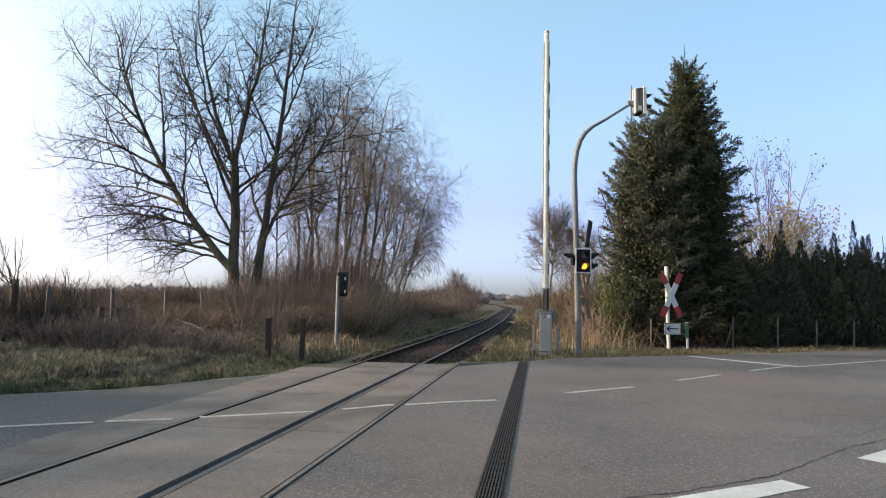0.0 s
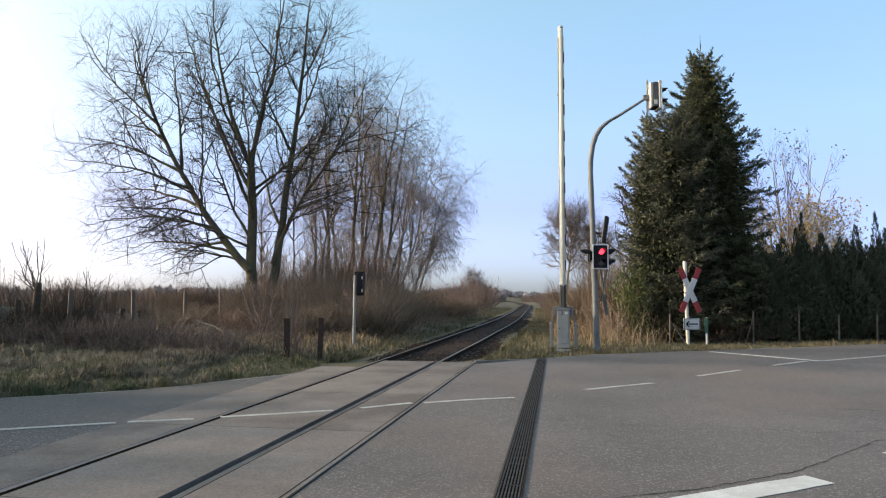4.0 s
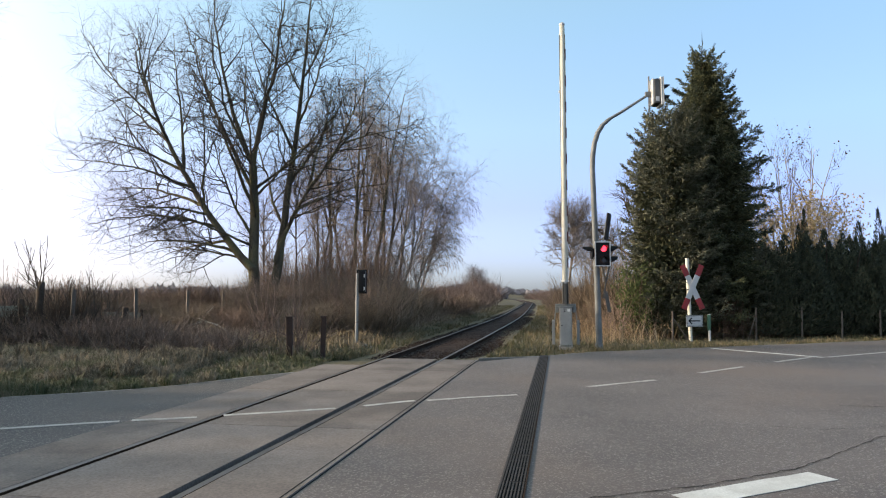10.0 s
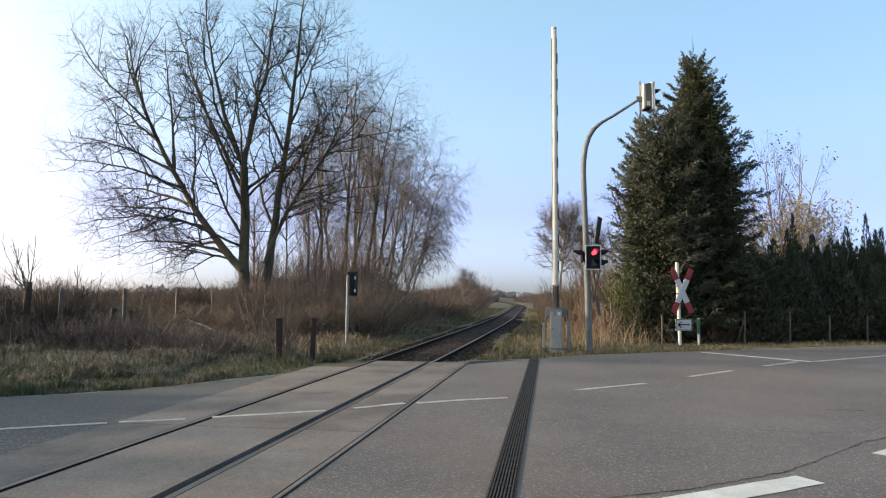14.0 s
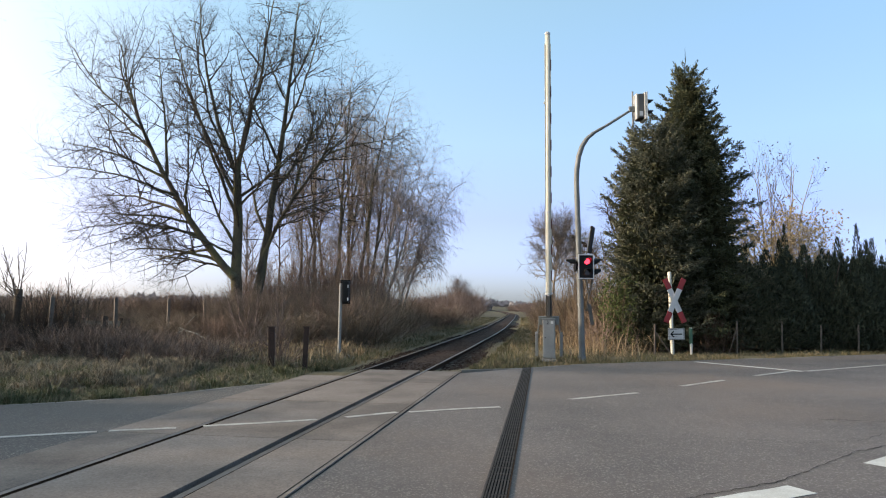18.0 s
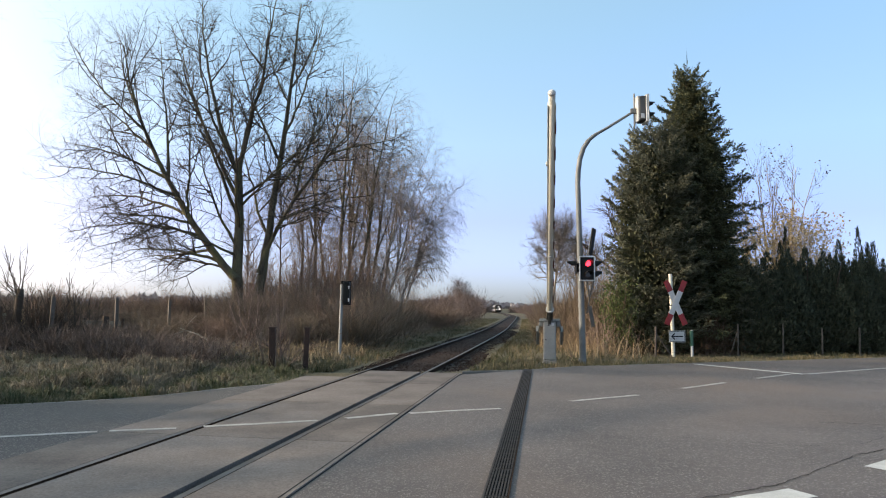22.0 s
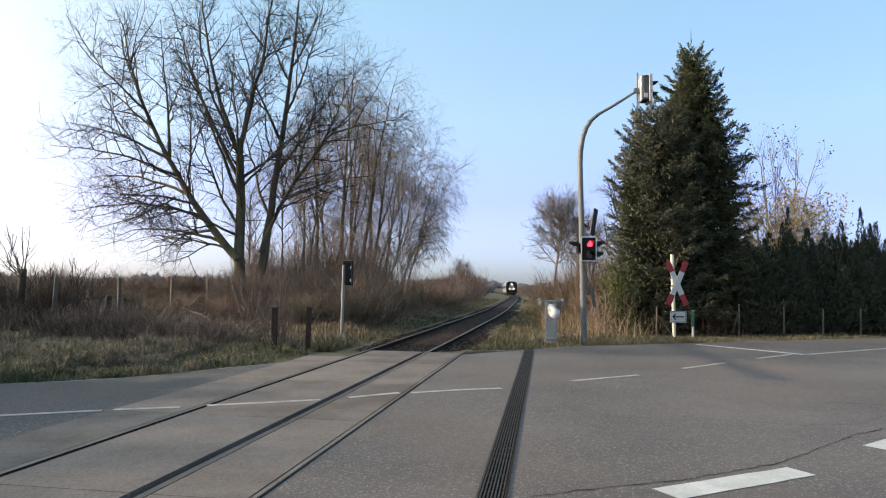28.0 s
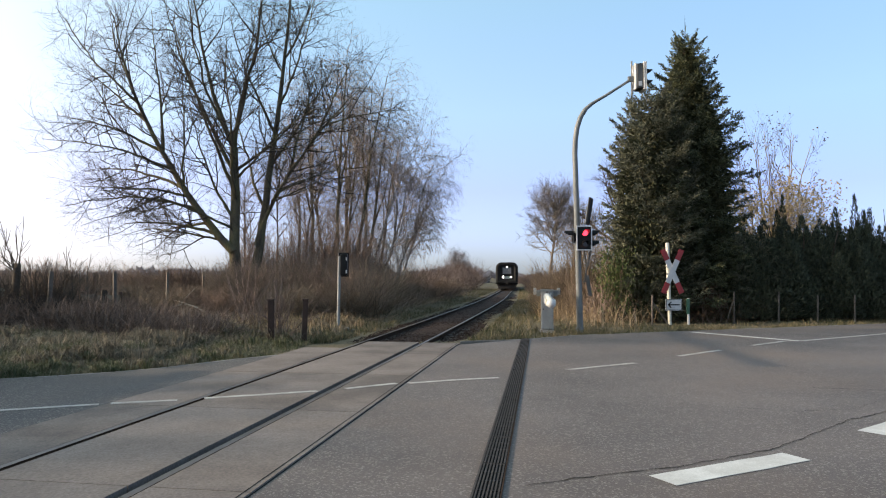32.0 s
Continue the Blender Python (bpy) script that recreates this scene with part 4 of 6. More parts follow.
# ---- the train ----
def train():
    """A diesel railcar set; its front, at the origin, faces the local -y."""
    t = empty("diesel_train")
    tagged(t, "grey diesel railcar with a black rubber-ringed front, headlights on", "train")
    W, H0, H1, Lc = 1.52, 1.0, 3.82, 19.2

    def shell(w, z0, z1, r, n=7):
        pts = []
        for cx, cz, a0 in ((w - r, z1 - r, 0), (-w + r, z1 - r, 90), (-w + 0.12, z0 + 0.12, 180), (w - 0.12, z0 + 0.12, 270)):
            rr = r if cz > 2 else 0.12
            for k in range(n):
                a = radians(a0 + 90 * k / (n - 1))
                pts.append((cx + rr * math.cos(a), cz + rr * math.sin(a)))
        return pts

    for c in range(3):
        y0 = 0.75 + c * (Lc + 0.4)
        pts = shell(W, 0.75, H1, 0.62)
        n = len(pts)
        V = [(x, y0, z) for x, z in pts] + [(x, y0 + Lc, z) for x, z in pts]
        F = [(i, (i + 1) % n, n + (i + 1) % n, n + i) for i in range(n)] + [tuple(range(n - 1, -1, -1)), tuple(range(n, 2 * n))]
        car = mesh_ob("car_body", V, F, M["train_light"], t, "light grey ribbed car body", True)
        for k in range(10):
            for s in (-1, 1):
                if k == 2:
                    part("door", box_bm((0.03, 1.2, 2.2), (s * (W + 0.004), y0 + 1.4 + 1.75 * k, 2.0), 0.01), M["cabinet_grey"], car)
                else:
                    part("window", box_bm((0.03, 1.35, 0.85), (s * (W + 0.004), y0 + 1.4 + 1.75 * k, 2.35), 0.01), M["glass_train"], car)
        part("underframe", box_bm((2.4, Lc - 1.0, 0.5), (0, y0 + Lc / 2, 0.62), 0.05), M["train_under"], t)
        for yb in (2.6, Lc - 2.6):
            bog = part("bogie", box_bm((2.2, 2.6, 0.42), (0, y0 + yb, 0.50), 0.05), M["train_under"], t)
            for dy in (-0.9, 0.9):
                for s in (-1, 1):
                    part("wheel", rod_bm((s * 0.70, y0 + yb + dy, 0.43), (s * 0.82, y0 + yb + dy, 0.43), 0.43, n=20), M["train_under"], bog)
        part("roof_unit", box_bm((1.8, 3.2, 0.28), (0, y0 + 9, 3.88), 0.06), M["cabinet_grey"], car)
    # rubber ring round the flat front
    out, inn = shell(1.46, 0.88, 3.78, 0.75), shell(1.06, 1.40, 3.42, 0.36)
    n = len(out)
    big, small = shell(1.56, 0.80, 3.88, 0.80), shell(1.00, 1.46, 3.38, 0.28)
    rings = [(big, 0.75), (big, 0.30), (out, 0.0), (inn, -0.02), (small, 0.22)]
    V = [(x, y, z) for pts, y in rings for x, z in pts]
    F = []
    for r in range(len(rings) - 1):
        F += [(r * n + i, r * n + (i + 1) % n, (r + 1) * n + (i + 1) % n, (r + 1) * n + i) for i in range(n)]
    ring = mesh_ob("rubber_ring", V, F, M["rubber"], t, "black rubber bellows ring", True)
    cabf = part("cab_door", box_bm((2.1, 0.10, 2.0), (0, 0.28, 2.42), 0.03), M["black_plate"], t, "black cab front door")
    part("windscreen", box_bm((1.20, 0.03, 0.86), (0, 0.222, 2.70), 0.01), M["windscreen"], cabf, "windscreen with the sky's reflection in its pale colour")
    part("grille", box_bm((0.8, 0.03, 0.34), (0, 0.225, 1.74), 0.01), M["cabinet_grey"], cabf)
    part("wiper", box_bm((0.03, 0.02, 0.62), (0.12, 0.20, 2.62), 0.004, (0, 24, 0)), M["cabinet_grey"], cabf)
    for x, z, r in ((0, 3.22, 0.09), (-0.58, 1.80, 0.105), (0.58, 1.80, 0.105)):
        part("headlight", rod_bm((x, 0.225, z), (x, 0.185, z), r, r * 0.9, 18), M["head_lamp"], cabf, "lit white headlight")
    part("coupler", rod_bm((0, 0.4, 1.0), (0, -0.25, 1.0), 0.16, 0.2, 12), M["train_under"], t)
    part("snow_plough", box_bm((2.5, 0.14, 0.46), (0, 0.45, 0.42), 0.03, (-14, 0, 0)), M["train_under"], t)
    for s in (-1, 1):
        part("side_step", box_bm((0.4, 0.1, 0.3), (s * 1.15, 0.35, 0.75), 0.02), M["train_under"], t)
    return t


railcar = train()


# ---- plants ----
def unit(v):
    return v / (np.linalg.norm(v) + 1e-9)


def branch(rng, p, d, length, r, n, wob, lift, tip=0.25):
    """A wandering branch: points and radii; lift bends it up (+) or lets it hang (-)."""
    pts, rad = [np.array(p, float)], [r]
    d = unit(np.array(d, float))
    for i in range(n):
        d = unit(d + rng.normal(0, wob, 3) + np.array((0, 0, lift)))
        pts.append(pts[-1] + d * length / n)
        rad.append(r * (1 - (1 - tip) * (i + 1) / n))
    return np.array(pts), np.array(rad)


def offshoots(rng, path, count, length, r, lo, angle, n, wob, lift, spread=0.35, tip=0.3, flat=1.0):
    """Side branches of a branch, alternating around it."""
    P, R = path
    out = []
    k = len(P) - 1
    for i in range(count):
        s = lo + (1 - lo) * (i + rng.random()) / count
        j = min(int(s * k), k - 1)
        f = s * k - j
        p, d = P[j] * (1 - f) + P[j + 1] * f, unit(P[j + 1] - P[j])
        a = rng.normal(0, 1, 3) * np.array((1, flat, 1))
        side = unit(a - d * (a @ d))
        ang = radians(angle) * rng.uniform(0.65, 1.3)
        rr = min(r, (R[j] * (1 - f) + R[j + 1] * f) * 0.75)
        out.append(branch(rng, p, d * math.cos(ang) + side * math.sin(ang), length * rng.uniform(1 - spread, 1 + spread) * (1.12 - 0.55 * s), rr, n, wob, lift, tip))
    return out


def swept(rng, p, a0, a1, az, length, r, n=9, wob=0.035, tip=0.3):
    """A limb whose lean from upright goes from a0 to a1 degrees, in the vertical plane at az degrees from +x."""
    pts, rad = [np.array(p, float)], [r]
    for i in range(n):
        a = radians(a0 + (a1 - a0) * (i + 0.5) / n)
        h = math.sin(a)
        d = unit(np.array((h * math.cos(radians(az)), h * math.sin(radians(az)), math.cos(a))) + rng.normal(0, wob, 3))
        pts.append(pts[-1] + d * length / n)
        rad.append(r * (1 - (1 - tip) * ((i + 1) / n) ** 0.8))
    return np.array(pts), np.array(rad)


def tree_of(name, label, category, at, stems, twigs, bark, bark_sides=7, rz=0.0, twig_mat=None, group=""):
    t = empty(name, at, rz)
    tagged(t, label, category, group)
    for k, (nm, path) in enumerate(stems):
        V, F = tubes([path], bark_sides)
        mesh_ob(nm, V, F, bark, t, smooth=True)
    for nm, paths, sides in twigs:
        V, F = tubes(paths, sides)
        tagged(mesh_ob(nm, V, F, twig_mat or bark, t), kind="stuff")
    return t


def big_tree():
    rng = np.random.default_rng(11)
    A = swept(rng, (-0.1, 0, -0.2), -3, 2, 0, 8.0, 0.31, 10, 0.04, 0.62)
    B = swept(rng, (0.32, 0.35, -0.2), 9, 4, 0, 17.0, 0.28, 16, 0.04, 0.10)
    C = swept(rng, (-0.25, -0.15, 2.7), -44, -12, 0, 13.0, 0.22, 15, 0.04, 0.12)
    D = swept(rng, (0.75, 0.2, 3.0), 17, 50, 0, 9.5, 0.13, 12, 0.05, 0.12)
    top = A[0][-1]
    st = [("trunk", A), ("trunk", B), ("limb", C), ("limb", D)]

    def at(q, s):
        k = s * (len(q[0]) - 1)
        j = min(int(k), len(q[0]) - 2)
        return q[0][j] * (1 - k + j) + q[0][j + 1] * (k - j)

    # start, first lean, last lean, plane, length, radius
    for p, a0, a1, az, ln, r in ((top, -24, -2, 0, 9.6, 0.13), (top, 12, 9, 0, 9.8, 0.13), (top, 8, 14, 80, 8.5, 0.09), (top, -30, -8, 40, 8.0, 0.09), (at(A, 0.85), -32, -14, 0, 9.8, 0.11),
                                 (at(A, 0.86), 58, 30, 0, 6.5, 0.08), (at(A, 0.8), 50, 68, -30, 6.0, 0.07), (at(A, 0.72), -36, -14, 60, 8.5, 0.10), (at(A, 0.55), -34, -6, 20, 6.5, 0.08), (at(A, 0.66), 40, 20, -80, 8.0, 0.09),
                                 (at(C, 0.08), -66, -112, 0, 5.2, 0.09), (at(C, 0.20), -70, -106, 12, 6.0, 0.085), (at(C, 0.30), -66, -96, -20, 6.3, 0.085), (at(C, 0.38), -70, -92, 30, 5.6, 0.075), (at(C, 0.46), -62, -78, 0, 5.4, 0.08), (at(C, 0.14), -88, -110, -30, 5.0, 0.07), (at(C, 0.26), -84, -98, 45, 5.2, 0.07), (at(A, 0.40), -70, -104, -15, 6.5, 0.07), (at(A, 0.5), -60, -86, 40, 6.5, 0.07),
                                 (at(C, 0.58), -52, -46, -15, 5.0, 0.07), (at(C, 0.66), -48, -32, 20, 5.6, 0.065), (at(C, 0.75), -42, -20, -40, 5.0, 0.06), (at(C, 0.45), -4, -8, 20, 7.0, 0.08), (at(C, 0.30), 4, -2, -60, 6.5, 0.07),
                                 (at(B, 0.30), -36, -12, -40, 7.5, 0.08), (at(B, 0.42), 40, 20, 10, 6.5, 0.08), (at(B, 0.52), -32, -10, 20, 6.5, 0.08), (at(B, 0.60), 38, 14, -40, 6.0, 0.07), (at(B, 0.70), -28, -6, -20, 5.2, 0.06), (at(B, 0.74), 34, 12, 40, 5.0, 0.06),
                                 (at(D, 0.42), 12, 18, 0, 6.5, 0.075), (at(D, 0.30), 60, 84, 20, 5.0, 0.06), (at(D, 0.60), 34, 26, -30, 5.2, 0.06), (at(D, 0.72), 66, 92, 0, 4.4, 0.05), (at(D, 0.2), 64, 70, -60, 5.0, 0.06)):
        st.append(("limb", swept(rng, p, a0, a1, az, ln, r * 1.05, 14, 0.075, 0.12)))
    l0, l1, l2, l3 = [], [], [], []
    for nm, q in st[2:]:
        l0 += offshoots(rng, q, 7, 3.0, 0.042, 0.18, 52, 9, 0.12, 0.03, flat=0.8, tip=0.22)
    for nm, q in st:
        ln = np.linalg.norm(q[0][-1] - q[0][0])
        l1 += offshoots(rng, q, int(2 + ln * 1.1), 1.9, 0.026, 0.25 if nm == "limb" else 0.45, 60, 8, 0.16, 0.02, flat=0.8)
    for q in l0:
        l1 += offshoots(rng, q, 5, 1.4, 0.022, 0.18, 54, 6, 0.16, 0.02)
    for q in l1:
        l2 += offshoots(rng, q, 5, 0.85, 0.0165, 0.15, 54, 5, 0.2, 0.03, tip=0.5)
    for q in l2:
        l3 += offshoots(rng, q, 2, 0.42, 0.0125, 0.2, 42, 3, 0.2, 0.04, tip=0.7)
    return tree_of("bare_tree", "large leafless tree with several lichened trunks", "tree", (-9.05, 33.6, ground_z(-9.05, 33.6)), st, [("bough_mass", l0, 5), ("branch_mass", l1, 4), ("branchlet_mass", l2, 3), ("twig_mass", l3, 3)], M["bark_lichen"], 9, twig_mat=M["twig_grey"])


def birch(seed, h, lean, az, dense=1.0):
    rng = np.random.default_rng(seed)
    trunk = swept(rng, (0, 0, -0.2), lean * 0.5, lean, az, h, 0.04 + h * (0.0088 if lean < 15 else 0.0045), 14, 0.03, 0.10)
    st = [("trunk", trunk)]
    j = trunk[0][5]
    st.append(("limb", swept(rng, j, lean + 14, lean + 4, az + 70, h * 0.55, 0.05 + h * 0.002, 10, 0.05, 0.12)))
    st.append(("limb", swept(rng, trunk[0][7], lean - 20, lean - 4, az - 30, h * 0.45, 0.04 + h * 0.002, 10, 0.05, 0.12)))
    l1 = []
    for k, (nm, q) in enumerate(st):
        l1 += offshoots(rng, q, int((h * 1.5 if k == 0 else h * 0.5) * dense), h * 0.20, 0.034, 0.22, 44, 8, 0.08, -0.02, spread=0.4)
    l2, l3 = [], []
    for q in l1:
        l2 += offshoots(rng, q, 7, 1.45, 0.0200, 0.10, 46, 5, 0.10, -0.12, tip=0.55)
    for q in l2:
        l3 += offshoots(rng, q, 4, 1.05, 0.0150, 0.1, 38, 3, 0.08, -0.34, tip=0.75)
    return st, [("branch_mass", l1, 4), ("branchlet_mass", l2, 3), ("twig_mass", l3, 3)]


def on_px(px, y):
    """x of a thing that stands y metres ahead in the direction px of the plan."""
    return (px - 784) / 1218 * y


def birches():
    protos = []
    for k, (seed, h, lean, az) in enumerate(((21, 16.5, 3, 0), (22, 15.0, 11, 0), (23, 12.5, 25, 6), (24, 10.5, 32, -6))):
        st, tw = birch(seed, h, lean, az)
        protos.append(tree_of("birch_tree", "leafless birch with pale trunk and hanging twigs", "tree", (0, 0, 0), st, tw, M["bark_birch" if k > 1 else "bark_lichen"], 8, twig_mat=M["twig_birch"], group="birches beside the line"))
    spots = ((0, 622, 43, 0, 0.98), (0, 588, 47, 140, 0.96), (1, 655, 44, 10, 1.0), (0, 648, 49, 220, 1.0), (1, 676, 47, -15, 0.96), (2, 672, 43, 0, 1.0), (2, 700, 46, 14, 1.0), (3, 715, 44, 0, 1.0),
             (1, 700, 51, 30, 0.86), (3, 728, 48, -20, 0.95), (0, 560, 50, 80, 0.84), (1, 610, 52, 190, 0.9), (2, 735, 50, 25, 0.72), (0, 675, 54, 40, 0.92), (3, 690, 42, 20, 0.9), (1, 632, 46, 350, 0.9))
    used = set()
    for i, px, y, rz, s in spots:
        x = on_px(px, y)
        m = pose(x, y, ground_z(x, y), 0, 0, rz)
        if i in used:
            ob = copy_thing(protos[i], m)
        else:
            ob = protos[i]
            ob.matrix_basis = m
            used.add(i)
        ob.scale = (s, s, s)


def shrub_paths(seed, stems, h, lean, side, twig=3, thick=1.0):
    rng = np.random.default_rng(seed)
    l0, l1 = [], []
    for _ in range(stems):
        az, a = rng.uniform(0, 2 * np.pi), abs(rng.normal(0, lean))
        p = (rng.normal(0, 0.28), rng.normal(0, 0.28), -0.05)
        d = (math.sin(a) * math.cos(az), math.sin(a) * math.sin(az), math.cos(a))
        q = branch(rng, p, d, h * rng.uniform(0.6, 1.08), 0.0105 * thick, 5, 0.10, 0.04, 0.35)
        l0.append(q)
        l1 += offshoots(rng, q, side, h * 0.30, 0.0065 * thick, 0.2, 36, 3, 0.12, 0.06, tip=0.55)
    return l0, l1


def shrub(name, label, seed, stems, h, lean, side, mat, group, thick=1.0):
    l0, l1 = shrub_paths(seed, stems, h, lean, side, 3, thick)
    s = empty(name)
    tagged(s, label, "shrub", group)
    V, F = tubes(l0, 3)
    tagged(mesh_ob("stem_mass", V, F, mat, s), kind="stuff")
    V, F = tubes(l1, 3)
    tagged(mesh_ob("twig_mass", V, F, mat, s), kind="stuff")
    return s


def place(protos, spots, rng):
    used = set()
    for x, y, sx, sz in spots:
        i = int(rng.integers(len(protos)))
        m = pose(x, y, ground_z(x, y), 0, 0, rng.uniform(0, 360))
        if i not in used:
            used.add(i)
            ob = protos[i]
            ob.matrix_basis = m
        else:
            ob = copy_thing(protos[i], m)
        ob.scale = (sx, sx, sz)


def joined_shrubs(name, label, spots, mat, seed):
    """Far bushes as one mass."""
    rng = np.random.default_rng(seed)
    var = []
    for k in range(3):
        l0, l1 = shrub_paths(seed + k, 26, 2.2, 0.45, 4)
        var.append(tubes([(q[0][::2], q[1][::2] * 1.5) for q in l0] + [(q[0][::3], q[1][::3] * 1.6) for q in l1], 3))
    Vs, Fs, base = [], [], 0
    for x, y, sx, sz in spots:
        V, F = var[int(rng.integers(3))]
        a = rng.uniform(0, 6.28)
        c, s_ = math.cos(a), math.sin(a)
        Vs.append(np.stack([x + sx * (V[:, 0] * c - V[:, 1] * s_), y + sx * (V[:, 0] * s_ + V[:, 1] * c), ground_z(x, y) + sz * V[:, 2]], -1))
        Fs.extend([tuple(i + base for i in fc) for fc in F])
        base += len(V)
    tagged(mesh_ob(name, np.concatenate(Vs).tolist(), Fs, mat), label, "scrub", kind="stuff")


def brush():
    rng = np.random.default_rng(5)
    g = "leafless bushes along the line"
    protos = [shrub("leafless_shrub", "dense leafless brown shrub in the scrub", 30 + k, 48, 2.2, 0.62, 13, M["twig_brown" if k % 2 else "twig_olive"], g) for k in range(4)]
    spots, far = [], []
    # a front edge beside the line, then deeper rows
    for y in np.arange(27, 150, 1.0):
        s = 1 + y / 90
        front = -5.4 - 1.0 * math.sin(y * 0.31)
        for row in range(3 if y < 70 else 2):
            if rng.random() < (0.9 if y < 60 else 0.55):
                sp = (line_x(y) + front - row * 1.8 * s + rng.normal(0, 0.5), y + rng.normal(0, 0.4), s * rng.uniform(0.8, 1.1), rng.uniform(0.7, 1.05) * (0.8 + 0.12 * row) * (1 + max(0, y - 60) / 55) * (1.22 if y > 55 else 1.0))
                (spots if y < 62 else far).append(sp)
    for _ in range(70):
        y = rng.uniform(32, 46)
        spots.append((-rng.uniform(8.5, 8 + y * 0.58), y, rng.uniform(1.1, 1.6), rng.uniform(0.8, 1.12)))
    for _ in range(150):
        y = rng.uniform(44, 95)
        far.append((-rng.uniform(6, 8 + y * 0.68), y, rng.uniform(1.4, 2.2), rng.uniform(0.8, 1.1) * (0.85 + y / 200)))
    # taller saplings under the trees
    for _ in range(22):
        y = rng.uniform(26, 37)
        spots.append((on_px(rng.uniform(500, 720), y), y, rng.uniform(1.1, 1.5), rng.uniform(0.9, 1.4) * (1.0 if y > 29 else 0.6)))
    # thin saplings behind the large tree
    for _ in range(34):
        y = rng.uniform(37, 50)
        far.append((on_px(rng.uniform(480, 730), y), y, rng.uniform(0.9, 1.3), rng.uniform(1.6, 2.5)))
    spots = [(x, y, a, b * (0.5 if y < 43 and 190 < 784 + 1218 * x / y < 440 else 1.0)) for x, y, a, b in spots]
    spots += [(on_px(px_, y_), y_, 1.0, z_) for px_, y_, z_ in ((452, 29.5, 0.9), (470, 31.0, 1.05), (486, 30.0, 0.95), (505, 31.5, 1.1), (440, 31.5, 0.85), (495, 28.5, 0.85), (520, 29.5, 1.0), (460, 32.5, 1.1))]
    place(protos, spots, rng)
    # other side of the line
    protos = [shrub("leafless_shrub", "dense leafless reddish-brown shrub beside the line", 50 + k, 42, 2.0, 0.36, 8, M["twig_brown"], g) for k in range(2)]
    spots = []
    for y in np.arange(25.5, 150, 1.3):
        s = 1 + y / 100
        for row in range(2):
            sp = (line_x(y) + (5.6 if y < 35 else 5.0) + 0.5 * math.sin(y * 0.5) + 1.9 * row * s + rng.normal(0, 0.4), y + rng.normal(0, 0.4), s * rng.uniform(0.8, 1.1), rng.uniform(0.75, 1.15))
            (spots if y < 58 else far).append(sp)
    place(protos, spots, rng)
    for y in np.arange(150, 420, 7):
        for sd in (-1, 1):
            far.append((line_x(y) + sd * (8.5 + rng.uniform(0, 5)), y, 4.0, rng.uniform(1.3, 2.2) * (1.6 if sd < 0 and y < 300 else 1.0)))
            far.append((line_x(y) + sd * (18 + rng.uniform(0, 9)), y, 4.5, rng.uniform(1.6, 2.6)))
    # the line itself stays open to view
    def clear(x, y, r):
        for Y in range(100, 450, 10):
            if Y > y and abs(line_x(Y) / Y - x / y) < 1.9 / Y + r / y and y > 90:
                return False
        return abs(x - line_x(y)) > 2.5 + r
    far = [q for q in far if clear(q[0], q[1], q[2] * 0.75)]
    joined_shrubs("far_scrub", "brown leafless scrub stretching away beside the line", far, M["twig_far"], 100)
    # the fan-shaped bush by the stub posts and other single bushes
    one = shrub("fan_shrub", "thin leafless fan-shaped shrub at the verge", 71, 18, 2.1, 0.46, 7, M["twig_brown"], g, 1.5)
    # shrub row added beyond the left edge of view, to shade the verge
    place([shrub("leafless_shrub", "dense leafless brown shrub in the scrub", 38, 60, 2.2, 0.5, 9, M["twig_brown"], g)], [(-16.5 - 1.1 * k + rng.normal(0, 0.5), 21.5 - 1.3 * k, 1.3, rng.uniform(1.0, 1.4)) for k in range(9)], rng)
    gold = [shrub("leafless_shrub", "tall golden-brown thicket shrub beside the spruce", 95 + k, 44, 2.3, 0.34, 8, M["thicket_gold"], g) for k in range(2)]
    place(gold, [(6.2, 27.6, 1.1, 1.35), (6.7, 26.9, 1.1, 1.6), (7.2, 27.8, 1.1, 1.7), (6.4, 29.2, 1.2, 1.5), (5.6, 28.6, 1.1, 1.15), (7.0, 26.0, 0.9, 1.3), (5.9, 26.2, 0.9, 0.95), (5.0, 29.4, 1.1, 1.0)], rng)
    place([one], [(-3.75, 18.25, 0.9, 1.0), (-6.0, 23.6, 1.1, 1.0), (-15.6, 24.6, 0.9, 1.3)], rng)
    tall = [shrub("sapling_clump", "clump of tall thin leafless saplings under the trees", 120 + k, 11, 4.6, 0.20, 11, M["twig_brown"], g, 1.9) for k in range(2)]
    place(tall, [(on_px(rng.uniform(430, 660), y_), y_, rng.uniform(0.9, 1.4), rng.uniform(0.7, 1.15)) for y_ in np.linspace(34.5, 45.0, 26)], rng)
    dark = [shrub("dark_shrub", "dense dark leafless shrub round the lopped stump", 130 + k, 44, 1.7, 0.5, 9, M["bark_dark"], g, 1.2) for k in range(2)]
    place(dark, [(-12.7, 21.5, 1.0, 0.9), (-12.1, 22.0, 1.0, 0.95), (-13.5, 21.6, 0.9, 0.8), (-11.7, 21.2, 1.0, 0.6), (-11.0, 22.4, 1.1, 0.55), (-10.2, 22.0, 1.1, 0.45), (-12.4, 22.8, 1.1, 1.05)], rng)
    low = [shrub("bramble", "low dark tangle of leafless bramble", 81 + k, 34, 0.95, 0.95, 7, M["bramble"], "brambles on the verge") for k in range(2)]
    spots = [(-rng.uniform(5.4, 15.0), 0, rng.uniform(0.9, 1.5), rng.uniform(0.5, 1.0)) for _ in range(110)]
    place(low, [(x, 17.2 + (-x - 5) * 0.42 + abs(rng.normal(0, 2.2)), a, b) for x, _, a, b in spots], rng)


